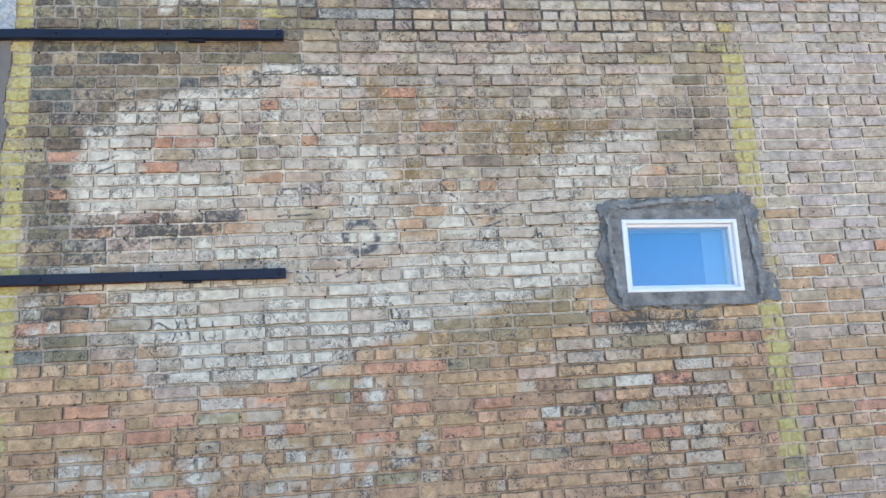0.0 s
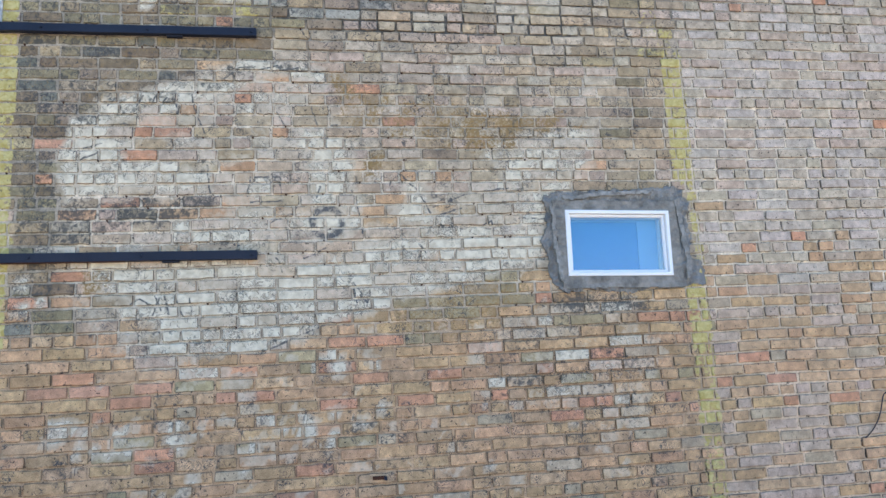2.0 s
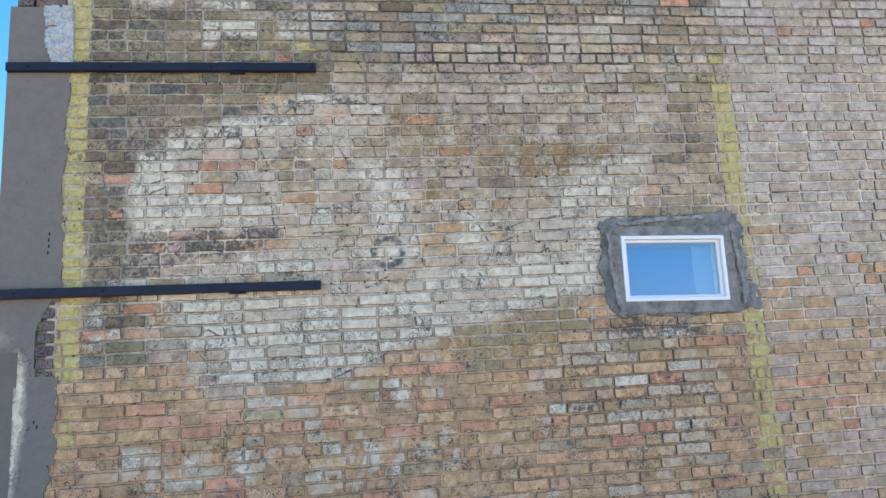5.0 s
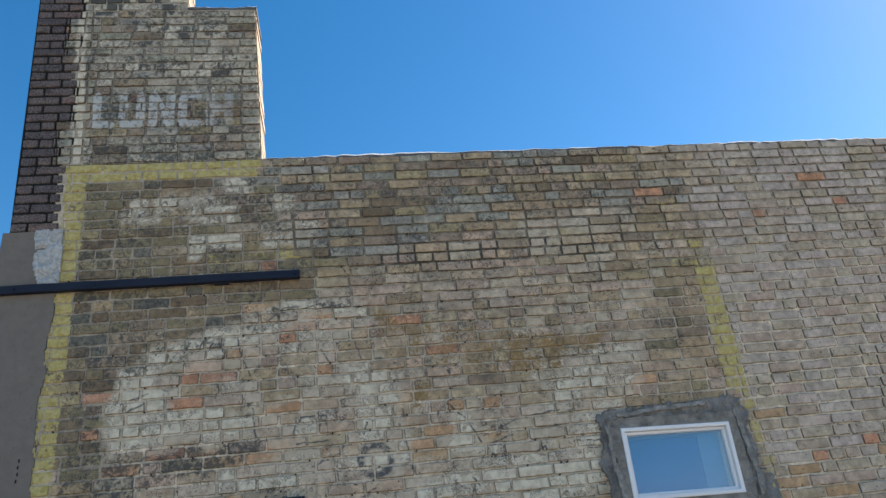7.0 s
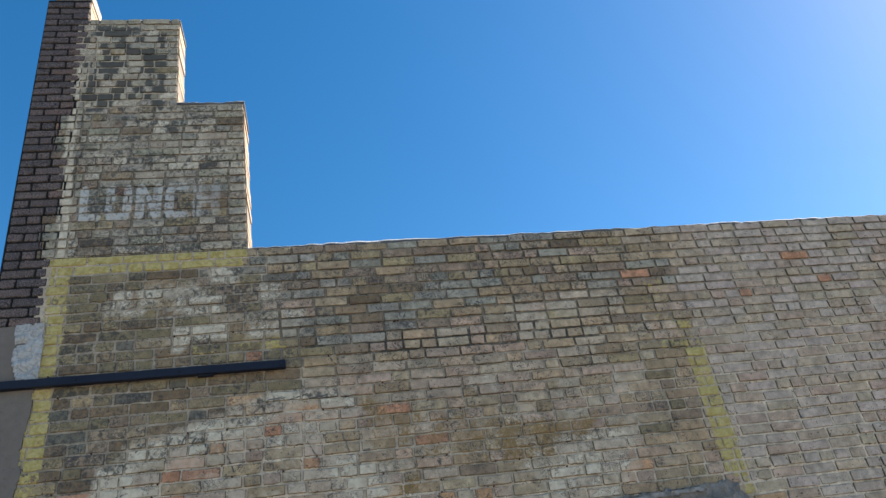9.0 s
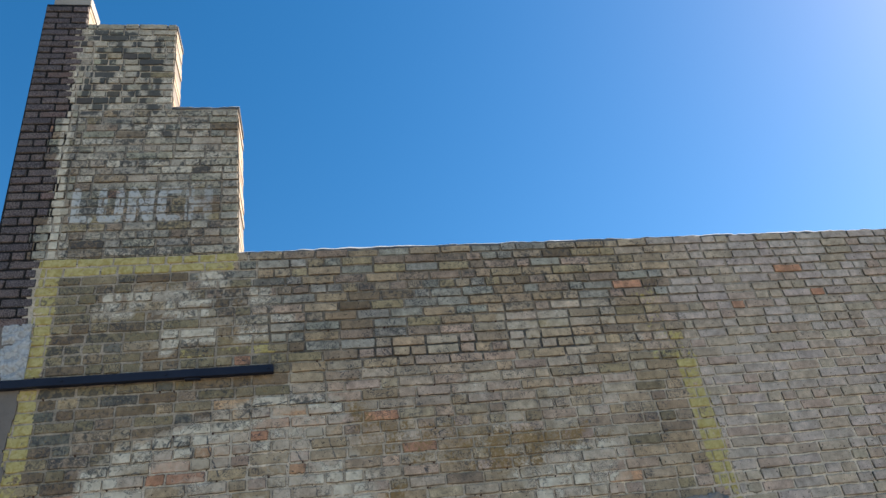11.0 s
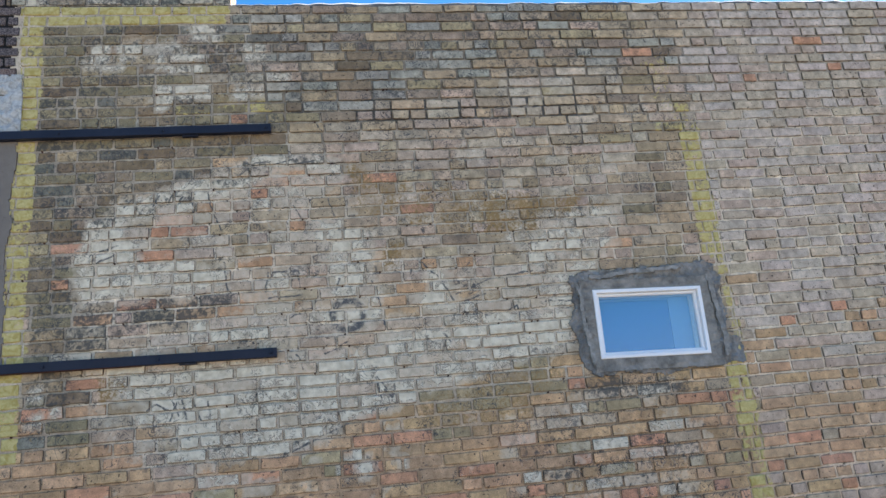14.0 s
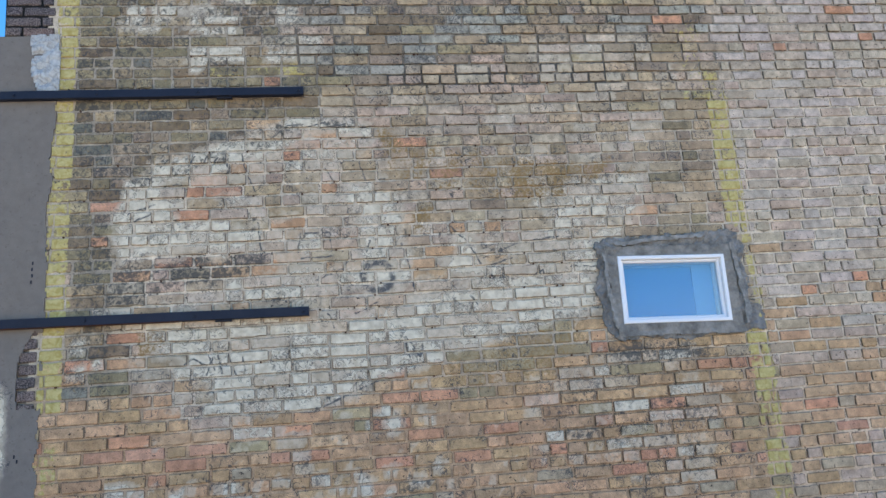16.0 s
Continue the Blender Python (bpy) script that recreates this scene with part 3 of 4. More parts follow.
MIXES = {"right": {"rose": 3, "pale": 6, "sand": 4, "orange": 0.08}, "skirt": {"blush": 4, "loam": 2, "rose": 4, "peach": 1.2, "buff": 1, "orange": 0.2},
         "low": {"loam": 9, "buff": 1.5, "blush": 4, "peach": 5, "orange": 0.9, "red": 0.1, "khaki": 0.7},
         "ghost": {"pink": 5, "rose": 3, "buff": 3, "sand": 3, "tan": 1.5, "blush": 3, "peach": 1.2, "orange": 0.3},
         "olive": {"olive": 6, "brown": 4, "khaki": 2, "tan": 1.2, "orange": 0.25, "buff": 0.5, "slate": 0.5, "dull": 1},
         "soot": {"dull": 3, "grey": 5, "brown": 1.2, "tan": 2, "khaki": 1, "slate": 0.8, "buff": 1.5, "pink": 1},
         "bare": {"buff": 4, "rose": 2, "sand": 4, "pink": 2, "tan": 3, "khaki": 0.4, "dull": 0.6},
         "upper": {"dull": 2, "grey": 5, "moss": 5, "tan": 1, "brown": 1, "orange": 0.25, "khaki": 1}, "topmost": {"dull": 1.5, "grey": 4, "moss": 5, "khaki": 1},
         "mixed": {"tan": 3, "olive": 0.7, "dull": 1.5, "buff": 3, "khaki": 1, "pink": 1}, "wedge": {"khaki": 5, "olive": 0.8, "loam": 3, "tan": 2},
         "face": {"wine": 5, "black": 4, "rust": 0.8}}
# bricks that stand out by their orange or red clay
ORANGE = [(-0.43, 3.41), (-0.22, 3.4), (-0.48, 3.34), (-0.94, 3.21), (-0.92, 3.12), (-1.02, 3.0), (-1.52, 3.07), (-1.55, 2.86), (-1.23, 2.72), (-1.61, 2.19), (-1.25, 1.76), (-1.28, 2.35), (-0.43, 1.77), (-0.62, 1.76), (-0.96, 1.71), (-1.57, 1.71), (-1.12, 1.64), (-0.05, 2.04), (0.13, 1.9), (0.34, 1.89), (0.31, 1.74), (0.07, 1.77), (0.62, 1.7), (0.04, 1.55), (0.47, 1.57), (-0.42, 1.62), (0.8, 1.82),
          (1.6, 1.8), (1.89, 2.0), (1.17, 1.68), (1.5, 1.71), (1.97, 1.52), (2.11, 1.43), (2.32, 1.55), (2.77, 1.57), (2.53, 1.72), (2.77, 1.46), (1.35, 1.46), (0.23, 3.4), (0.49, 3.18), (2.04, 4.21), (2.76, 4.02), (3.35, 4.08), (3.32, 4.3), (2.6, 2.41)]


def kinds_at(x, z):
    """The stretch of wall to which each brick belongs."""
    kind = np.where(z < 2.3, "low   ", "bare  ").astype("<U6")
    for name, shape in (("mixed", OLIVE_RIGHT), ("ghost", GHOST), ("soot", SOOT), ("olive", OLIVE_LEFT), ("bare", BARE), ("wedge", OLIVE_WEDGE)):
        kind[area(x, z, shape, 0.01, 0.06) > 0.5] = name
    kind[x > 2.3] = "right"
    kind[(x > 2.3) & (z < 2.35 + 1.3 * (fractal(x, z, 0.3, 47) - 0.5))] = "skirt"
    kind[z > TOP] = "upper"
    kind[z > 5.93] = "topmo"
    return ["topmost" if k == "topmo" else k.strip() for k in kind]


rng, rim_rng = random.Random(7), random.Random(19)


def clay_of(kind, bright=""):
    mix = MIXES[kind]
    base = CLAYS[bright or rng.choices(list(mix), list(mix.values()))[0]]
    tone = rng.uniform(0.92, 1.08) if kind in ("right", "skirt") else rng.uniform(0.84, 1.16)
    return tuple(c * tone * rng.uniform(0.98, 1.02) for c in base)


# ---- laying the bricks ----
def spans(course, x0, x1):
    """Brick ends along one course: stretchers, a row of headers now and then, odd closers."""
    header = course in (4, 11, 18, 25, 32, 38, 45, 52) or course < 0 and course % 7 == 0
    x = LEFT - 0.3 + (course % 2) * 0.1065 + rng.uniform(-0.02, 0.02)
    out = []
    while x < x1:
        if header:
            n = 0.1065 if rng.random() < 0.85 else 0.213
        else:
            n = 0.213 if rng.random() < (0.45 if x < -0.3 and course < 24 else 0.74) else 0.1065
        n += rng.uniform(-0.007, 0.007)
        a, b = max(x, x0), min(x + n, x1)
        if b - a > 0.045:
            out.append([a, b])
        elif b > a and out and out[-1][1] >= a - 1e-6:
            out[-1][1] = b
        elif b > a:
            out.append([a, b])
        x += n
    return out


def cut_at(list_, x):
    """A straight joint at x, where old and new brickwork meet."""
    out = []
    for a, b in list_:
        out += [[a, x], [x, b]] if a + 0.04 < x < b - 0.04 else [[a, b]]
    return out


def cut_out(list_, x0, x1):
    """Spans less the stretch from x0 to x1."""
    out = []
    for a, b in list_:
        for c, d in ((a, min(b, x0)), (max(a, x1), b)):
            if d - c > 0.03:
                out.append([c, d])
    return out


NX, NZ, ARRIS = 7, 3, 0.0044
BORDERS = (-1.69,)            # upright edges of the painted yellow bands


def brick_mesh(a, b, z0, z1, proud, joint=JOINT):
    """Front grid with worn arrises, and the sides, of one brick in wall coordinates."""
    a, b, z0, z1 = a + joint / 2, b - joint / 2, z0 + joint / 2, z1 - joint / 2
    inner = [a + f * (b - a) for f in (0.23, 0.41, 0.59, 0.77)]
    for x in BORDERS:
        if a + 0.02 < x < b - 0.02:
            inner = [(a + x) / 2, x - 0.006, x + 0.006, (b + x) / 2]
    worn = rng.choice((0.6, 0.8, 1.0, 1.3, 1.9))
    xs = [a, a + ARRIS, *inner, b - ARRIS, b]
    zs = [z0, z0 + ARRIS, z1 - ARRIS, z1]
    verts, faces = [], []
    for j, z in enumerate(zs):
        for i, x in enumerate(xs):
            ex, ez = (i in (0, NX)), (j in (0, NZ))
            jx, jz = worn * rng.uniform(-0.0026, 0.0026), worn * rng.uniform(-0.0022, 0.0022)
            if ex and ez:
                jx += 0.0035 * worn * (1 if i == 0 else -1)
                jz += 0.003 * worn * (1 if j == 0 else -1)
            y = FACE - proud + (0.0035 if ex or ez else 0) + rng.uniform(-0.0008, 0.0008)
            verts.append((x + jx, y, z + jz))
    at = lambda i, j: j * (NX + 1) + i
    for j in range(NZ):
        for i in range(NX):
            faces.append((at(i, j), at(i + 1, j), at(i + 1, j + 1), at(i, j + 1)))
    loop = [at(i, 0) for i in range(NX)] + [at(NX, j) for j in range(NZ)] + [at(i, NZ) for i in range(NX, 0, -1)] + [at(0, j) for j in range(NZ, 0, -1)]
    base = len(verts)
    cx, cz = (a + b) / 2, (z0 + z1) / 2
    for n in loop:
        x, y, z = verts[n]
        verts.append((x + math.copysign(0.0015, x - cx), FACE + 0.02, z + math.copysign(0.0015, z - cz)))
    for n in range(len(loop)):
        m = (n + 1) % len(loop)
        faces.append((loop[n], base + n, base + m, loop[m]))
    return verts, faces


RIM = [i in (0, NX) or j in (0, NZ) for j in range(NZ + 1) for i in range(NX + 1)]


def mesh_object(name, verts, faces, mat, clay=None, coat=None, ink=None, smooth=False):
    me = bpy.data.meshes.new(name)
    me.from_pydata([tuple(v) for v in verts], [], faces)
    if ink is not None and np.all(ink):
        mat = BRICK_INK
    me.materials.append(mat)
    if ink is not None and np.any(ink) and not np.all(ink):
        me.materials.append(BRICK_INK)
        me.polygons.foreach_set("material_index", [int(i) for i in ink])
    for key, data in (("clay", clay), ("coat", coat)):
        if data is not None:
            me.attributes.new(key, "FLOAT_COLOR", "POINT").data.foreach_set("color", np.asarray(data, np.float32).ravel())
    if smooth:
        me.polygons.foreach_set("use_smooth", [True] * len(me.polygons))
    return new(name, me)


def coat_rows(verts):
    """Coats at the corners of bricks, some of which shed their paint sooner than others."""
    p = np.array(verts, float)
    shares = np.stack(coats(p[:, 0], p[:, 2]), 1)
    per = (NX + 1) * (NZ + 1) + 2 * (NX + NZ)
    shed = np.repeat([rng.gauss(0, 1) for _ in range(len(p) // per)], per)
    old = shares[:, 0] > 0.16
    shares[:, 0] += 0.19 * shed * old
    shares[:, 2] += 0.07 * np.roll(shed, per)
    shares[:, 1] += 0.10 * np.roll(shed, 2 * per) * (shares[:, 1] > 0.15)
    rim = np.tile(RIM + [True] * (per - len(RIM)), len(p) // per)
    # white thinned on the rims so their painted shadow line stays dark
    shares[rim, 0] *= 0.16
    return np.clip(shares, 0, 1)


def lay(bricks, parent, singles, face=False, name="brick"):
    """Bricks (a, b, z0, z1) as parts of parent where singles says so, the rest joined."""
    mid = np.array([((a + b) / 2, (z0 + z1) / 2) for a, b, z0, z1 in bricks])
    kinds = ["face"] * len(bricks) if face else kinds_at(mid[:, 0], mid[:, 1])
    verts, faces, clay = [], None, []
    for (a, b, z0, z1), kind in zip(bricks, kinds):
        v, faces = brick_mesh(a, b, z0, z1, rng.uniform(-0.002, 0.006), 0.015 if face else rng.uniform(0.008, 0.015))
        warm = not face and any(a < x < b and z0 < z < z1 for x, z in ORANGE)
        verts.append(v)
        clay.append((*clay_of(kind, rng.choice(("orange", "orange", "red")) if warm else ""), 1))
    verts = np.array(verts)
    per = verts.shape[1]
    flat = verts.reshape(-1, 3)
    coat = np.zeros((len(flat), 4)) if face else coat_rows(flat)
    flat[:, 2] += 0.009 * (fractal(flat[:, 0], flat[:, 2], 0.45, 43) - 0.5) * (flat[:, 2] < TOP - 0.1)
    flat[:, 0] = leaning(flat[:, 0], flat[:, 2])
    coat = coat.reshape(len(bricks), per, 4)
    fore = (NX + 1) * (NZ + 1)

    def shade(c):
        """Clay on the face; soil and the joint's shadow line painted round it."""
        soil_shade = (0.07, 0.058, 0.047, 1)
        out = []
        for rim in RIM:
            f = rim_rng.choice((0.35, 0.6, 0.75, 0.85, 0.95)) if rim else rim_rng.choice((0.0, 0.0, 0.0, 0.12))
            out.append(tuple((1 - f) * p + f * q for p, q in zip(c, soil_shade)))
        return out + [soil_shade] * (per - fore)

    ink = np.full(len(bricks), face)
    for ax, az, bx, bz in ([] if face else INK + [(RING_X - 0.09, RING_Z, RING_X + 0.09, RING_Z), (RING_X, RING_Z - 0.1, RING_X, RING_Z + 0.1)]):
        for t in np.linspace(0, 1, 9):
            x, z = ax + (bx - ax) * t, az + (bz - az) * t
            ink = ink | np.array([a - 0.035 < x < b + 0.035 and z0 - 0.035 < z < z1 + 0.035 for a, b, z0, z1 in bricks])
    ink = ink & (not face)
    joined = []
    for n, brick in enumerate(bricks):
        if not singles(*brick):
            joined.append(n)
            continue
        at = Vector((float(leaning(mid[n, 0], mid[n, 1])), FACE, mid[n, 1]))
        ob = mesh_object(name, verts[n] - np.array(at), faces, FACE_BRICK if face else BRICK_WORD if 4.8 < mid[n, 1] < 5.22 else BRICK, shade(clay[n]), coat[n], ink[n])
        ob.location = at
        ob.parent = parent
    if joined:
        many = [tuple(i + k * per for i in q) for k in range(len(joined)) for q in faces]
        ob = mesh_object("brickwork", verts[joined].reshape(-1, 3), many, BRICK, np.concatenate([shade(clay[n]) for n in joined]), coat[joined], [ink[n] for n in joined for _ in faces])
        tagged(ob, "worn brick courses with traces of old paint", kind="stuff").parent = parent


def blocks(name, list_, mat, tilt=True):
    """One mesh of boxes (x0, x1, y0, y1, z0, z1)."""
    verts, faces = [], []
    for x0, x1, y0, y1, z0, z1 in list_:
        n = len(verts)
        for z in (z0, z1):
            for x, y in ((x0, y0), (x1, y0), (x1, y1), (x0, y1)):
                verts.append((float(leaning(x, z)) if tilt else x, y, z))
        faces += [tuple(n + i for i in q) for q in ((0, 3, 2, 1), (4, 5, 6, 7), (0, 1, 5, 4), (1, 2, 6, 5), (2, 3, 7, 6), (3, 0, 4, 7))]
    return mesh_object(name, verts, faces, mat)


def slab(name, x0, x1, z0, z1, step, keep, front, back, mat, clay=None, coat=None):
    """A coat of uneven thickness over the cells of a grid that keep() holds."""
    nx, nz = round((x1 - x0) / step), round((z1 - z0) / step)
    gx, gz = np.meshgrid(np.linspace(x0, x1, nx + 1), np.linspace(z0, z1, nz + 1))
    fy = front(gx, gz)
    hold = keep((gx[:-1, :-1] + gx[1:, 1:]) / 2, (gz[:-1, :-1] + gz[1:, 1:]) / 2)
    index, verts, faces = {}, [], []

    def vert(i, j, b):
        key = (i, j, b)
        if key not in index:
            index[key] = len(verts)
            verts.append((float(leaning(gx[j, i], gz[j, i])), back if b else float(fy[j, i]), gz[j, i]))
        return index[key]

    for j in range(nz):
        for i in range(nx):
            if not hold[j, i]:
                continue
            faces.append((vert(i, j, 0), vert(i + 1, j, 0), vert(i + 1, j + 1, 0), vert(i, j + 1, 0)))
            for di, dj, p, q in ((0, -1, (i, j), (i + 1, j)), (1, 0, (i + 1, j), (i + 1, j + 1)), (0, 1, (i + 1, j + 1), (i, j + 1)), (-1, 0, (i, j + 1), (i, j))):
                ni, nj = i + di, j + dj
                if not (0 <= ni < nx and 0 <= nj < nz) or not hold[nj, ni]:
                    faces.append((vert(*p, 0), vert(*p, 1), vert(*q, 1), vert(*q, 0)))
    if clay:
        p = np.array(verts)
        return mesh_object(name, verts, faces, mat, [(*clay, 1)] * len(verts), coat(p[:, 0], p[:, 2]))
    return mesh_object(name, verts, faces, mat)


def part(ob, parent, label=""):
    ob.parent = parent
    return tagged(ob, label)


HOLE = (WIN_X - 0.335, WIN_X + 0.335, WIN_Z - 0.205, WIN_Z + 0.205)


def mortar_sheet(x0, x1, z0, z1, skip=None):
    step = 0.0341
    nx, nz = round((x1 - x0) / step), round((z1 - z0) / step)
    gx, gz = np.meshgrid(np.linspace(x0, x1, nx + 1), np.linspace(z0, z1, nz + 1))
    u, v = gx.ravel(), gz.ravel()
    # joints here lie deeper and are slightly darkened in colour for their shadow gap
    raked = np.maximum(np.maximum(area(u, v, LOWER, 0.1), area(u, v, SPALLED, 0.2)), box(u, v, -0.4, 2.2, 3.5, TOP, 0.2, 0.05))
    y = FACE + 0.0030 + 0.005 * fractal(u, v, 0.35, 53) + (fractal(u, v, 0.05, 51) - 0.5) * 0.007 - 0.002 * area(u, v, OLIVE_LEFT, 0.3) + 0.002 * raked
    verts = np.stack([leaning(u, v), y, v], 1)
    faces = []
    for j in range(nz):
        for i in range(nx):
            n = j * (nx + 1) + i
            if skip and skip[0] < u[n] + step / 2 < skip[1] and skip[2] < v[n] + step / 2 < skip[3]:
                continue
            faces.append((n, n + 1, n + nx + 2, n + nx + 1))
    w, yel, dark, och = coats(u, v)
    dark = np.where(v > 5.9, np.minimum(dark, 0.2), dark)
    tone = (0.98 + 0.32 * fractal(u, v, 0.3, 61)) * (0.8 + 0.4 * fractal(u, v, 0.05, 63))
    tone *= 1 - 0.06 * np.clip((2.15 - v) / 0.3, 0, 1) - 0.42 * np.clip((v - 3.6) / 0.4, 0, 1) * (u > -0.5)
    # mortar lightened towards the right, glare haze put into its colour
    tone *= (1 - 0.10 * raked) * (1 + 0.12 * np.clip((u - 2.1) / 0.4, 0, 1))
    bare = box(u, v, -0.3, 1.65, 3.72, 3.93, 0.05, 0.04) * (fractal(u, v, 0.2, 65) > 0.38)
    dark = np.maximum(dark, 0.85 * bare)
    tone *= 1 - 0.35 * (v > TOP) * (v < 5.9) + 0.15 * (u > 2.3) - 0.28 * area(u, v, OLIVE_LEFT, 0.1)
    tone *= 1 + 0.2 * area(u, v, GHOST, 0.1)
    low = np.clip((2.2 - v) / 0.4, 0, 1) * (1 - 0.5 * np.clip((u - 1.9) / 0.4, 0, 1)) * (1 - area(u, v, GHOST, 0.1))
    clay = np.stack([0.425 * tone, (0.355 - 0.075 * low) * tone, (0.27 - 0.10 * low) * tone, np.ones_like(u)], 1)
    coat = np.stack([np.minimum(w * 0.42, 0.34), yel * 0.12, dark * 0.8, och * 0.5], 1)
    return mesh_object("mortar", verts, faces, MORTAR, clay, coat, smooth=True)


# ---- the side wall ----
side_wall = tagged(blocks("wall_south", [
    (LEFT, HOLE[0], FACE + 0.018, FACE + 0.30, 0, 4.12), (CORNER + 0.02, HOLE[0], FACE + 0.018, FACE + 0.30, 4.12, TOP - 0.02), (HOLE[1], RIGHT, FACE + 0.018, FACE + 0.30, 0, TOP - 0.02),
    (HOLE[0], HOLE[1], FACE + 0.018, FACE + 0.30, 0, HOLE[2]), (HOLE[0], HOLE[1], FACE + 0.018, FACE + 0.30, HOLE[3], TOP - 0.02)], CORE),
    "weathered common brick side wall with a faded painted sign", "wall", kind="structure")
part(mortar_sheet(EDGE - 0.05, RIGHT, 0.0, TOP - 0.005, HOLE), side_wall)
rows = []
for k in range(68):
    z1, z0 = TOP - k * COURSE, max(0.0, TOP - (k + 1) * COURSE)
    line = spans(k, EDGE + rng.uniform(-0.012, 0.006), RIGHT)
    if z1 > HOLE[2] - 0.02 and z0 < HOLE[3] + 0.02:
        line = cut_out(line, HOLE[0] - 0.05, HOLE[1] + 0.05)
    if 9 < k < 60:
        line = cut_at(cut_at(line, 2.165 + 0.03 * (k % 2)), 2.29)
    rows += [(a, b, z0, z1 - (rng.uniform(0, 0.012) if k == 0 else 0)) for a, b in line]
lay(rows, side_wall, lambda a, b, z0, z1: -0.95 < (a + b) / 2 < 1.2 and 2.07 < z0 < 3.45)

# ---- the stepped parapet over it, and the dark brick corner of the street front ----
parapet = tagged(blocks("parapet_wall", [
    (-1.80, STEPS[0][0] - 0.004, FACE + 0.018, FACE + 0.34, TOP - 0.02, STEPS[0][1] - 0.01),
    (-1.80, STEPS[1][0] - 0.004, FACE + 0.018, FACE + 0.28, STEPS[0][1] - 0.01, STEPS[1][1] - 0.01)], CORE),
    "stepped brick parapet with worn white lettering", "parapet", kind="structure")
part(mortar_sheet(-1.85, STEPS[0][0], TOP, STEPS[0][1] - 0.01), parapet)
part(mortar_sheet(-1.85, STEPS[1][0], STEPS[0][1] - 0.01, STEPS[1][1] - 0.01), parapet)
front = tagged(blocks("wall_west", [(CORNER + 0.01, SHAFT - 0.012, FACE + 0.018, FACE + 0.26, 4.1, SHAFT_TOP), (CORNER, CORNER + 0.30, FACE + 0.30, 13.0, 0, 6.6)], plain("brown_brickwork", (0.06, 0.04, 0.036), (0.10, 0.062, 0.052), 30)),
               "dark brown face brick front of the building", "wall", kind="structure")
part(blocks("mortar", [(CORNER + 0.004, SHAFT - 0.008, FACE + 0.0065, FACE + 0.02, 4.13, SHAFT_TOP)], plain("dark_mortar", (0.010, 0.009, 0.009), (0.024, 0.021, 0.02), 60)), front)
upper, corner = [], []
for k in range(1, 37):
    z0, z1 = TOP + (k - 1) * COURSE, TOP + k * COURSE
    if z0 > SHAFT_TOP - 0.03:
        break
    zm = (z0 + z1) / 2
    if zm > 6.83:
        tooth = SHAFT
    elif zm > 6.3:
        tooth = -1.80 + 0.03 * (k % 2)
    elif 5.42 < zm < 5.82 or 4.62 < zm < 4.95:
        tooth = -1.89 - 0.025 * (k % 2)
    elif zm > 5.1:
        tooth = -1.80 - 0.015 * (k % 2)
    else:
        tooth = -1.825
    limit = STEPS[0][0] if zm < STEPS[0][1] - 0.01 else STEPS[1][0]
    if zm < STEPS[1][1]:
        upper += [(a, b, z0, z1) for a, b in cut_at(cut_at(spans(-k, tooth, limit), -1.80), -1.735)]
    corner.append((tooth, z0, z1))
for k in range(7):
    corner.append((-1.82 - 0.012 * (k % 2), TOP - (k + 1) * COURSE, TOP - k * COURSE))
lay(upper, parapet, lambda *_: True)
dark_rows = []
for n, (tooth, z0, z1) in enumerate(corner):
    cut = CORNER + (0.203 if n % 2 else 0.10)
    dark_rows += [(CORNER, cut, z0, z1)]
    dark_rows += [(cut, tooth, z0, z1)] if tooth - cut < 0.26 else [(cut, cut + 0.2, z0, z1), (cut + 0.2, tooth, z0, z1)]
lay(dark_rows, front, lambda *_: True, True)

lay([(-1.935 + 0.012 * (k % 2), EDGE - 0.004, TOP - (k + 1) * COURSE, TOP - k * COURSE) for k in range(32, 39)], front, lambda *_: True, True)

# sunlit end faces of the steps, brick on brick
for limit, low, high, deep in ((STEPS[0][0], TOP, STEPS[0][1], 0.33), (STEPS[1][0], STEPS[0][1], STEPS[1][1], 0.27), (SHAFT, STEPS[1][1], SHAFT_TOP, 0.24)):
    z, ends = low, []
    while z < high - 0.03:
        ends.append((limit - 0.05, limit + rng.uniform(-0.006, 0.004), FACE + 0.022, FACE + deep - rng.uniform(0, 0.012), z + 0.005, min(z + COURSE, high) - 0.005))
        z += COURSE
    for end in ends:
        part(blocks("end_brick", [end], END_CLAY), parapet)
    part(blocks("end_mortar", [(limit - 0.05, limit - 0.008, FACE + 0.024, FACE + deep - 0.014, low, high - 0.008)], STONE), parapet)


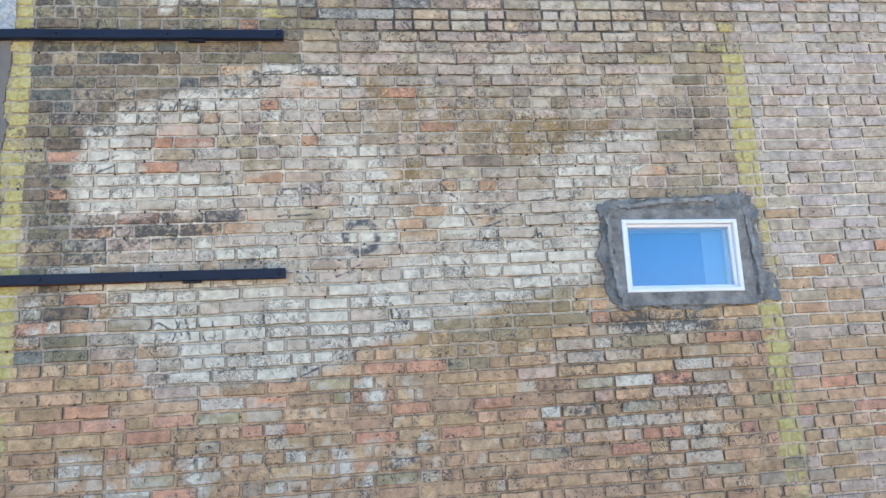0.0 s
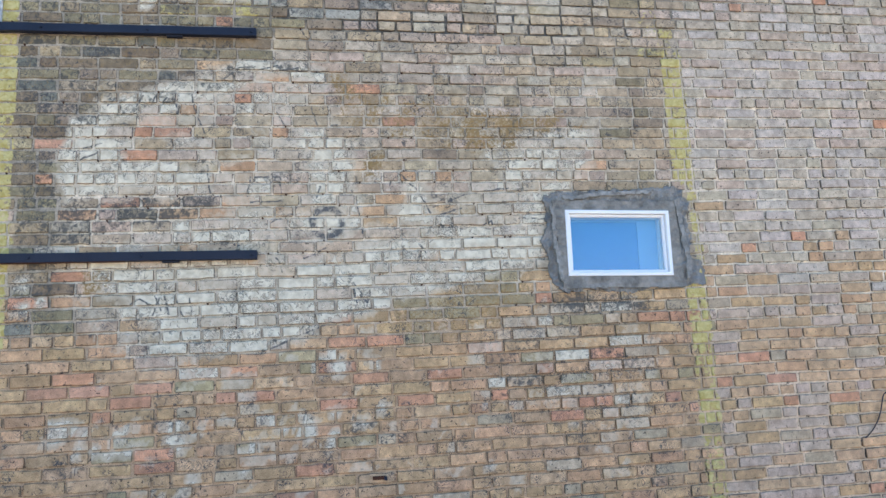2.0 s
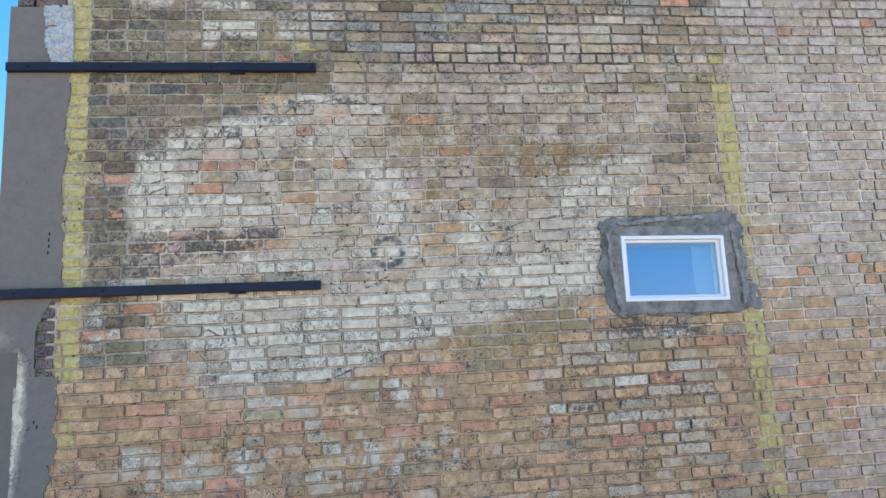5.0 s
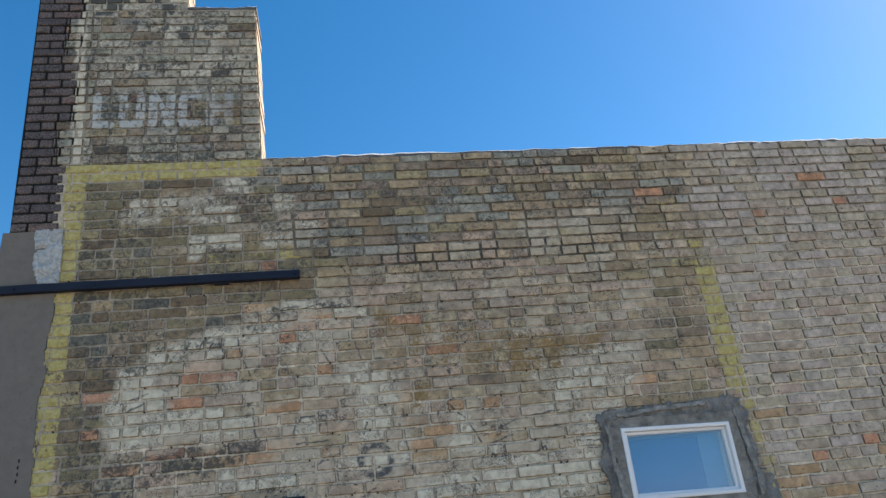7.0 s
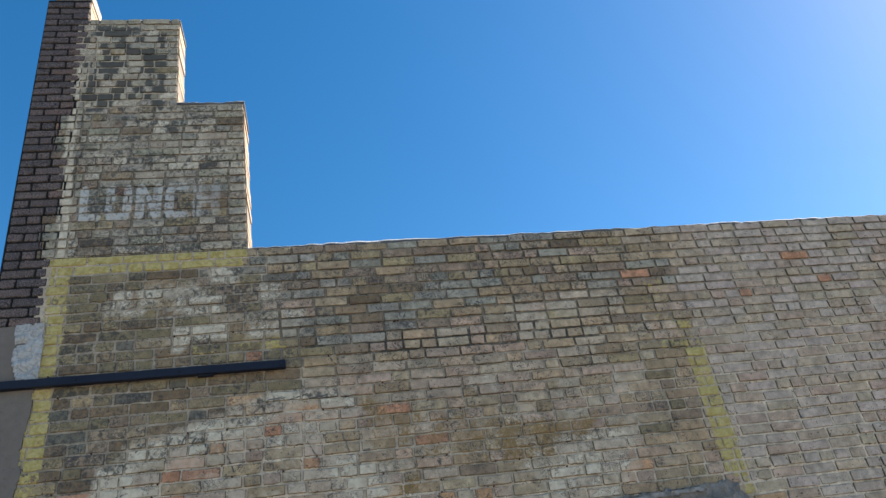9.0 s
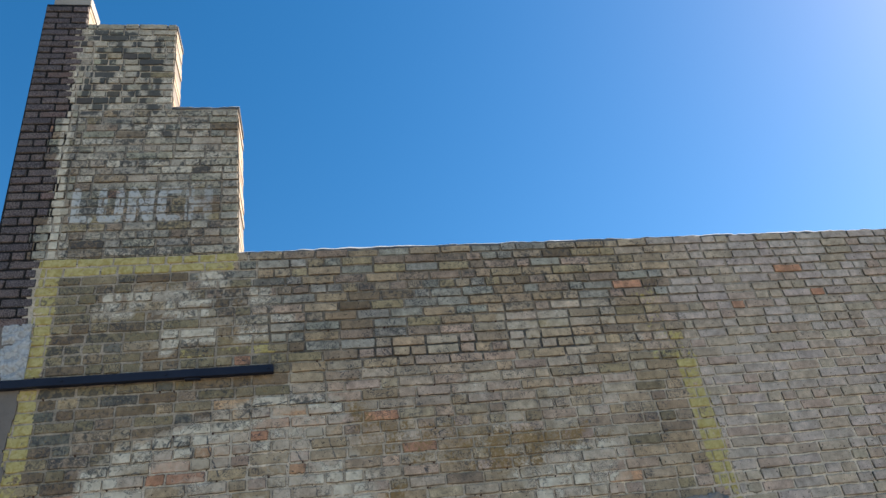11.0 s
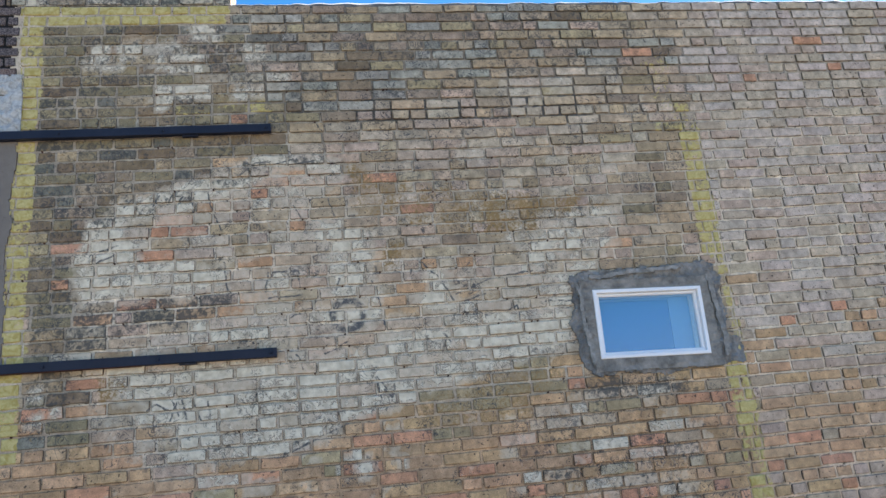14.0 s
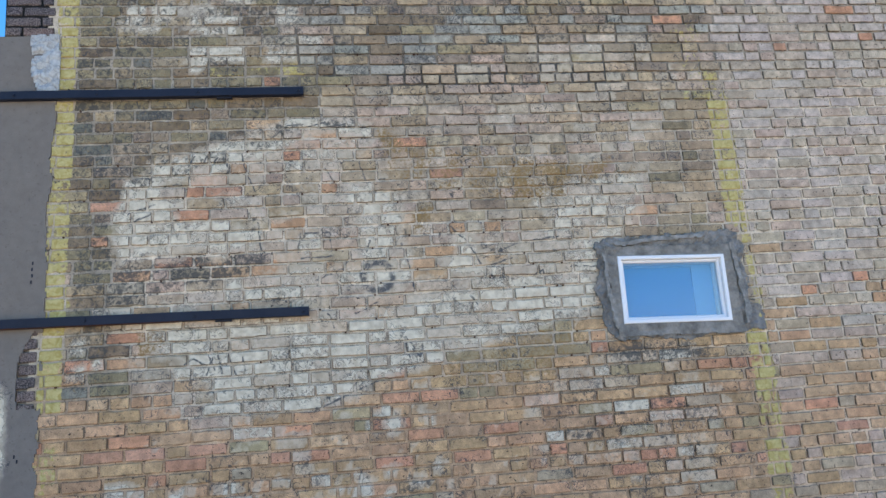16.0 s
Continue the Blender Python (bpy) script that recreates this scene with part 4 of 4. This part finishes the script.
def coping(name, x0, x1, z, y1, label):
    """A hand-laid mortar cap with an uneven edge."""
    n = max(3, round((x1 - x0) / 0.03))
    verts, faces = [], []
    for i in range(n + 1):
        x = x0 + (x1 - x0) * i / n
        h = 0.004 + 0.032 * float(fractal(np.array([x]), np.array([z]), 0.07, 71)[0])
        f = FACE - 0.004 + 0.012 * float(fractal(np.array([x]), np.array([z]), 0.08, 75)[0])
        for y, dz in ((f, -0.012), (f + 0.004, h * 0.6), (f + 0.03, h), (y1 - 0.02, h), (y1, -0.012)):
            verts.append((float(leaning(x, z)), y, z + dz))
    for i in range(n):
        for j in range(4):
            p = i * 5 + j
            faces.append((p, p + 5, p + 6, p + 1))
        faces.append((i * 5 + 4, i * 5 + 9, i * 5 + 5, i * 5))
    faces += [(0, 1, 2, 3, 4), tuple(n * 5 + j for j in (4, 3, 2, 1, 0))]
    cap = tagged(mesh_object(name, verts, faces, COPING), label, "coping", kind="structure")
    # pale strip added along its upper edge, sloped and whitened as a sunlit rim
    verts, faces = [], []
    for i in range(n + 1):
        x = x0 + (x1 - x0) * i / n
        f = float(fractal(np.array([x]), np.array([z]), 0.07, 71)[0])
        h = 0.004 + 0.032 * f
        tall = 0.002 + 0.034 * max(0.0, float(fractal(np.array([x]), np.array([z]), 0.4, 79)[0]) - 0.35 - 0.05 * max(0.0, x - 1.0))
        g = FACE - 0.001 + 0.012 * float(fractal(np.array([x]), np.array([z]), 0.08, 75)[0])
        for y, dz in ((g, h * 0.6 - 0.001), (g + tall * 0.7, h * 0.6 + tall), (g + 0.05, h + tall), (g + 0.06, h - 0.003)):
            verts.append((float(leaning(x, z)), y, z + dz))
    for i in range(n):
        for j in range(3):
            p = i * 4 + j
            faces.append((p, p + 4, p + 5, p + 1))
    part(mesh_object("sunlit_rim", verts, faces, SUN_RIM), cap, "white lime crust")
    return cap


coping("coping_1", STEPS[0][0], RIGHT, TOP - 0.008, FACE + 0.30, "crumbling sooty mortar cap along the wall top")
coping("coping_2", STEPS[1][0], STEPS[0][0] + 0.006, STEPS[0][1], FACE + 0.34, "worn mortar cap on the lower parapet step")
coping("coping_3", SHAFT, STEPS[1][0] + 0.006, STEPS[1][1], FACE + 0.28, "worn mortar cap on the upper parapet step")


def shaft_cap():
    """A cast stone cap, two slopes over a low band."""
    x0, x1, y0, y1, z = CORNER + 0.055, SHAFT + 0.003, FACE + 0.004, FACE + 0.26, SHAFT_TOP
    rings = ((0, 0, z), (0, 0, z + 0.10), (0.125, 0.115, z + 0.37))
    verts = [(float(leaning(x, h)), y, h) for dx, dy, h in rings for x, y in ((x0 + dx, y0 + dy), (x1 - dx, y0 + dy), (x1 - dx, y1 - dy), (x0 + dx, y1 - dy))]
    faces = [(3, 2, 1, 0), (8, 9, 10, 11)] + [(r * 4 + i, r * 4 + (i + 1) % 4, r * 4 + 4 + (i + 1) % 4, r * 4 + 4 + i) for r in range(2) for i in range(4)]
    return tagged(mesh_object("capstone", verts, faces, STONE), "weathered cast stone cap on the brick corner", "capstone", kind="structure")


shaft_cap()

# ---- stucco strip at the corner ----
BROKEN = [(-1.85, 2.38), (-1.92, 2.24), (-1.92, 2.12), (-1.91, 1.99), (-1.80, 1.97), (-1.80, 2.38)]
NICHE = [(-2.2, 2.12), (-2.005, 2.12), (-2.02, 1.2), (-2.02, 0.3), (-2.2, 0.3)]


def stucco_keep(u, v):
    ragged = EDGE + 0.012 + (fractal(u, v, 0.09, 81) - 0.5) * 0.045 - np.where((v < 1.52), 0.03, 0.0)
    return (u < ragged) & (area(u, v, BROKEN, 0.01, 0.015, 6) < 0.5)


def limewash(u, v):
    """White lime left by a brush, and grey weathering."""
    lime = 0.95 * area(u, v, [(-2.0, 2.12), (-1.965, 2.05), (-1.95, 1.9), (-1.955, 1.75), (-1.985, 1.55), (-2.02, 1.2), (-2.03, 1.5), (-2.01, 2.1)], 0.07, 0.012, 10)
    lime = np.maximum(lime, 0.4 * area(u, v, [(-2.16, 2.12), (-2.04, 2.14), (-1.99, 2.2), (-2.05, 2.26), (-2.16, 2.28)], 0.08, 0.02, 12))
    zero = 0 * u
    return np.stack([np.clip(lime, 0, 0.95), zero, 0.04 + 0.10 * fractal(u, v, 0.25, 95), zero + 0.05], 1)


stucco = tagged(slab("stucco_strip", LEFT - 0.004, EDGE + 0.05, 0.0, 4.128, 0.0085, stucco_keep,
                     lambda u, v: FACE - 0.008 + (fractal(u, v, 0.3, 83) - 0.5) * 0.004, FACE + 0.02, STUCCO, (0.19, 0.165, 0.142), limewash),
                "grey stucco strip on the wall corner, chipped along its edge", "stucco", kind="structure")
part(slab("plaster_patch", -1.97, -1.77, 3.765, 4.135, 0.0105,
          lambda u, v: area(u, v, [(-1.955, 4.13), (-1.79, 4.135), (-1.775, 3.95), (-1.78, 3.775), (-1.89, 3.775), (-1.935, 3.87)], 0.01, 0.012, 8) > 0.5,
          lambda u, v: FACE - 0.018 + (fractal(u, v, 0.045, 85) - 0.5) * 0.03, FACE - 0.004, PLASTER), stucco, "rough pale plaster patch")
part(slab("old_stucco", LEFT - 0.002, -2.0, 0.3, 2.13, 0.0155, lambda u, v: area(u, v, NICHE, 0.01, 0.004, 9) > 0.5,
          lambda u, v: FACE - 0.0125 + 0 * u, FACE - 0.004, STUCCO_OLD), stucco, "brownish older stucco panel")
for x, z in ((-1.868, 2.76), (-1.870, 2.725), (-1.868, 2.69), (-1.872, 2.655), (-1.905, 1.745), (-1.89, 1.72)):
    part(blocks("pencil_mark", [(x - 0.003, x + 0.004, FACE - 0.0115, FACE - 0.004, z - 0.010, z + 0.008)], STEEL), stucco, "short dark pencil mark")

# ---- the window and its cement surround ----
PATCH = [(1.31, 2.73), (1.4, 2.75), (1.77, 2.76), (2.0, 2.79), (2.1, 2.80), (2.2, 2.76), (2.24, 2.68), (2.19, 2.58), (2.24, 2.48), (2.20, 2.36), (2.29, 2.29), (2.28, 2.17),
         (2.06, 2.145), (1.69, 2.14), (1.38, 2.15), (1.32, 2.22), (1.31, 2.36), (1.265, 2.46), (1.32, 2.57)]
FLAT = [(1.345, 2.705), (2.135, 2.69), (2.15, 2.155), (1.37, 2.165)]


def off_window(u, v, grow=0.0):
    a = radians(WIN_TURN)
    x, z = u - WIN_X, v - WIN_Z
    x, z = x * math.cos(a) - z * math.sin(a), x * math.sin(a) + z * math.cos(a)
    return (np.abs(x) > WIN_W / 2 - 0.012 + grow) | (np.abs(z) > WIN_H / 2 - 0.012 + grow)


surround = tagged(slab("cement_surround", 1.2, 2.36, 2.08, 2.86, 0.0065, lambda u, v: (area(u + 0.03 * (fractal(u, v, 0.035, 16) - 0.5), v + 0.03 * (fractal(u, v, 0.035, 17) - 0.5), PATCH, 0.01, 0.03, 14) > 0.5) & off_window(u, v),
                       lambda u, v: FACE - 0.012 + (fractal(u, v, 0.06, 87) - 0.5) * 0.024 + (fractal(u, v, 0.022, 88) - 0.5) * 0.012, FACE + 0.02, CEMENT_WET),
                  "rough blue-grey cement patch round the window", "cement", kind="structure")
part(slab("cement_band", 1.3, 2.2, 2.1, 2.76, 0.0065, lambda u, v: (area(u, v, FLAT, 0.01, 0.008, 15) > 0.5) & off_window(u, v),
          lambda u, v: FACE - 0.024 + (fractal(u * 0.35, v, 0.03, 89) - 0.5) * 0.009, FACE - 0.004, CEMENT), surround, "trowelled grey cement band")


RIDGES = ([(1.40, 2.725), (1.62, 2.745), (1.98, 2.765), (2.0, 2.745), (1.63, 2.722), (1.41, 2.705)], [(2.135, 2.69), (2.165, 2.69), (2.185, 2.45), (2.20, 2.22), (2.17, 2.2), (2.155, 2.45)],
          [(1.33, 2.66), (1.35, 2.66), (1.36, 2.44), (1.385, 2.22), (1.36, 2.21), (1.335, 2.44)])
for ridge in RIDGES:
    part(slab("cement_ridge", 1.2, 2.36, 2.08, 2.86, 0.0065, lambda u, v: (area(u, v, ridge, 0.01, 0.014, 18) > 0.5) & off_window(u, v),
              lambda u, v: FACE - 0.0285 + (fractal(u, v, 0.03, 90) - 0.5) * 0.007, FACE - 0.012, CRUST_GREY), surround, "raised lip of dried cement")


def frame_ring(name, w, h, profile, mat):
    """A mitred frame: profile lists (inset, y) from its outer back round to its inner back."""
    verts, faces = [], []
    n = len(profile)
    for cx, cz in ((-1, -1), (1, -1), (1, 1), (-1, 1)):
        for inset, y in profile:
            verts.append((cx * (w / 2 - inset), y, cz * (h / 2 - inset)))
    for c in range(4):
        d = (c + 1) % 4
        for i in range(n - 1):
            faces.append((c * n + i, d * n + i, d * n + i + 1, c * n + i + 1))
    return mesh_object(name, verts, faces, mat)


window = tagged(new("window_1"), "small white vinyl window with a blue sheet behind the glass", "window", kind="structure")
window.location = (WIN_X, FACE, WIN_Z)
window.rotation_euler = (0, radians(WIN_TURN), 0)
part(frame_ring("window_frame", WIN_W, WIN_H, ((0.0, 0.06), (0.0, -0.026), (0.003, -0.030), (0.019, -0.030), (0.022, -0.027), (0.022, 0.004), (0.022, 0.06)), VINYL), window, "white vinyl frame")
part(frame_ring("sash", WIN_W - 0.046, WIN_H - 0.046, ((0.0, 0.05), (0.0, -0.006), (0.003, -0.010), (0.012, -0.010), (0.017, -0.002), (0.017, 0.03), (0.0, 0.05)), VINYL), window, "white sash")
pane = part(blocks("pane", [(-WIN_W / 2 + 0.036, WIN_W / 2 - 0.036, 0.010, 0.014, -WIN_H / 2 + 0.036, WIN_H / 2 - 0.036)], GLASS, False), window, "glass reflecting a blue sky")
pane.visible_shadow = False
part(frame_ring("window_reveal", WIN_W - 0.02, WIN_H - 0.02, ((-0.01, 0.05), (0.028, 0.05), (0.028, 0.085), (-0.01, 0.085), (-0.01, 0.05)), REVEAL), window, "white painted reveal")
# sheet and paler margin carry the mirrored sky in their base colour
part(blocks("sheet", [(-WIN_W / 2 + 0.005, WIN_W / 2 - 0.005, 0.094, 0.104, -WIN_H / 2 + 0.005, WIN_H / 2 - 0.005)], SKY_SHEET, False), window, "flat blue sheet")
part(blocks("sheet_margin", [(WIN_W / 2 - 0.165, WIN_W / 2 - 0.008, 0.088, 0.094, -WIN_H / 2 + 0.008, WIN_H / 2 - 0.008), (-WIN_W / 2 + 0.008, WIN_W / 2 - 0.165, 0.088, 0.094, WIN_H / 2 - 0.052, WIN_H / 2 - 0.008)], SKY_MARGIN, False), window, "pale blue margin of the sheet")


# ---- steel bars ----
def steel_bar(x0, x1, z, tilt, label, rust):
    ob = tagged(new("steel_bar"), label, "steel bar", "steel bars on the wall")
    ob.location = ((x0 + x1) / 2, FACE, z)
    ob.rotation_euler = (0, radians(tilt), 0)
    half, h = (x1 - x0) / 2, 0.025
    n, verts, faces = 24, [], []
    for i in range(n + 1):
        x = -half + 2 * half * i / n
        d = 0.0018 * math.sin(i * 1.7) + 0.001 * math.sin(i * 0.6 + 1)
        for y, dz in ((-0.008, -h), (-0.042, -h), (-0.044, -h + 0.002), (-0.044, h - 0.002), (-0.042, h), (-0.008, h)):
            verts.append((x, y + d, dz))
    for i in range(n):
        for j in range(6):
            k = (j + 1) % 6
            faces.append((i * 6 + j, i * 6 + k, i * 6 + 6 + k, i * 6 + 6 + j))
    faces += [(5, 4, 3, 2, 1, 0), tuple(n * 6 + j for j in range(6))]
    bm = bmesh.new()
    rail = part(mesh_object("rail", verts, faces, STEEL), ob)
    bm.from_mesh(rail.data)
    bmesh.ops.recalc_face_normals(bm, faces=bm.faces)
    bm.to_mesh(rail.data)
    bm.free()
    for x in (-half + 0.12, -half * 0.35, half * 0.3, half - 0.03):
        bm = bmesh.new()
        bmesh.ops.create_cone(bm, cap_ends=True, segments=6, radius1=0.009, radius2=0.007, depth=0.008, matrix=Matrix.Translation((x, -0.047, 0)) @ Matrix.Rotation(radians(90), 4, "X"))
        me = bpy.data.meshes.new("bolt")
        bm.to_mesh(me)
        bm.free()
        me.materials.append(STEEL)
        part(new("bolt", me), ob)
        part(blocks("spacer", [(x - 0.02, x + 0.02, -0.010, 0.012, -0.016, 0.016)], RUST, False), ob, "rusty spacer")
    part(blocks("lug", [(half * 0.42, half * 0.52, -0.03, -0.004, -h - 0.010, -h + 0.002)], STEEL, False), ob)
    if rust:
        part(blocks("rusty_edge", [(-half, half * 0.2, -0.040, -0.012, -h - 0.0025, -h + 0.001)], RUST, False), ob, "rusty lower edge")
    return ob


steel_bar(-2.13, -0.388, 3.740, -0.1, "black painted steel bar bolted to the wall, upper", False)
steel_bar(-2.145, -0.395, 2.420, 0.5, "black painted steel bar with a rusty lower edge", True)

def round_head(name, radius, depth, mat, at):
    """A short stub that stands out of the wall."""
    bm = bmesh.new()
    bmesh.ops.create_cone(bm, cap_ends=True, segments=8, radius1=radius, radius2=radius * 0.8, depth=depth, matrix=Matrix.Rotation(radians(90), 4, "X"))
    me = bpy.data.meshes.new(name)
    bm.to_mesh(me)
    bm.free()
    me.materials.append(mat)
    ob = new(name, me)
    ob.location = at
    return ob


def nails():
    """Old nails left in the bed joints."""
    first = round_head("nail", 0.0055, 0.022, RUST, (0, 0, 0))
    spots = [(round(rng.uniform(-1.75, 1.2), 3), TOP - COURSE * rng.randint(9, 38)) for _ in range(90)]
    for n, (x, z) in enumerate(spots):
        ob = first if n == 0 else new("nail", first.data)
        ob.location, ob.parent = (x, FACE + 0.003, z), side_wall


nails()
anchor = tagged(new("wall_anchor"), "small rusty iron anchor let into the brick wall", "anchor")
anchor.location = (0.245, FACE, 1.163)
part(blocks("plate", [(-0.04, 0.03, -0.012, 0.02, -0.010, 0.010)], RUST, False), anchor)
part(blocks("hook", [(0.022, 0.038, -0.030, 0.02, -0.014, 0.006)], STEEL, False), anchor)

wire = bpy.data.curves.new("loose_wire", "CURVE")
wire.dimensions, wire.bevel_depth, wire.bevel_resolution = "3D", 0.0035, 2
strand = wire.splines.new("NURBS")
strand.points.add(5)
for n, (x, y, z) in enumerate(((3.47, 0.0, 1.437), (3.43, -0.02, 1.45), (3.385, -0.008, 1.462), (3.36, -0.02, 1.33), (3.27, -0.012, 1.20), (3.193, 0.004, 1.163))):
    strand.points[n].co = (x, FACE + y, z, 1)
strand.use_endpoint_u = True
wire.materials.append(STEEL)
tagged(new("loose_wire", wire), "thin dark loose wire hanging on the wall", "wire")

# ---- ground, roof and the rest of the building ----
def ground():
    me = bpy.data.meshes.new("ground")
    bm = bmesh.new()
    bmesh.ops.create_grid(bm, x_segments=60, y_segments=60, size=400)
    for v in bm.verts:
        v.co.x, v.co.y = math.copysign(abs(v.co.x / 400) ** 2 * 400, v.co.x), math.copysign(abs(v.co.y / 400) ** 2 * 400, v.co.y)
        v.co.z = 0.03 * (noise.noise(v.co * 0.2)) if abs(v.co.x) > 8 or v.co.y < 2.0 else 0.0
        v.co.z -= 0.03
    bm.to_mesh(me)
    bm.free()
    me.materials.append(GROUND)
    return tagged(new("ground", me), "pale compacted gravel lot", "ground", kind="structure")


ground()
tagged(blocks("roof", [(LEFT + 0.3, RIGHT - 0.3, FACE + 0.30, 13.0, 4.1, 4.2)], ROOFING), "flat felt roof behind the parapet", "roof", kind="structure")
tagged(blocks("wall_east", [(RIGHT - 0.3, RIGHT, FACE + 0.30, 13.0, 0, TOP - 0.02)], CORE), "plain brick end wall", "wall", kind="structure")
# never in view; added across the lot so sunlight bounces onto the brickwork
tagged(blocks("bounce_wall", [(-14, 16, -9.3, -9.0, 0, 2.6)], plain("pale_wall", (0.55, 0.50, 0.42), (0.66, 0.61, 0.52), 20)), "plain pale wall across the lot", "wall", kind="structure")
tagged(blocks("wall_north", [(LEFT, RIGHT, 13.0, 13.3, 0, TOP - 0.02)], CORE), "plain brick rear wall", "wall", kind="structure")
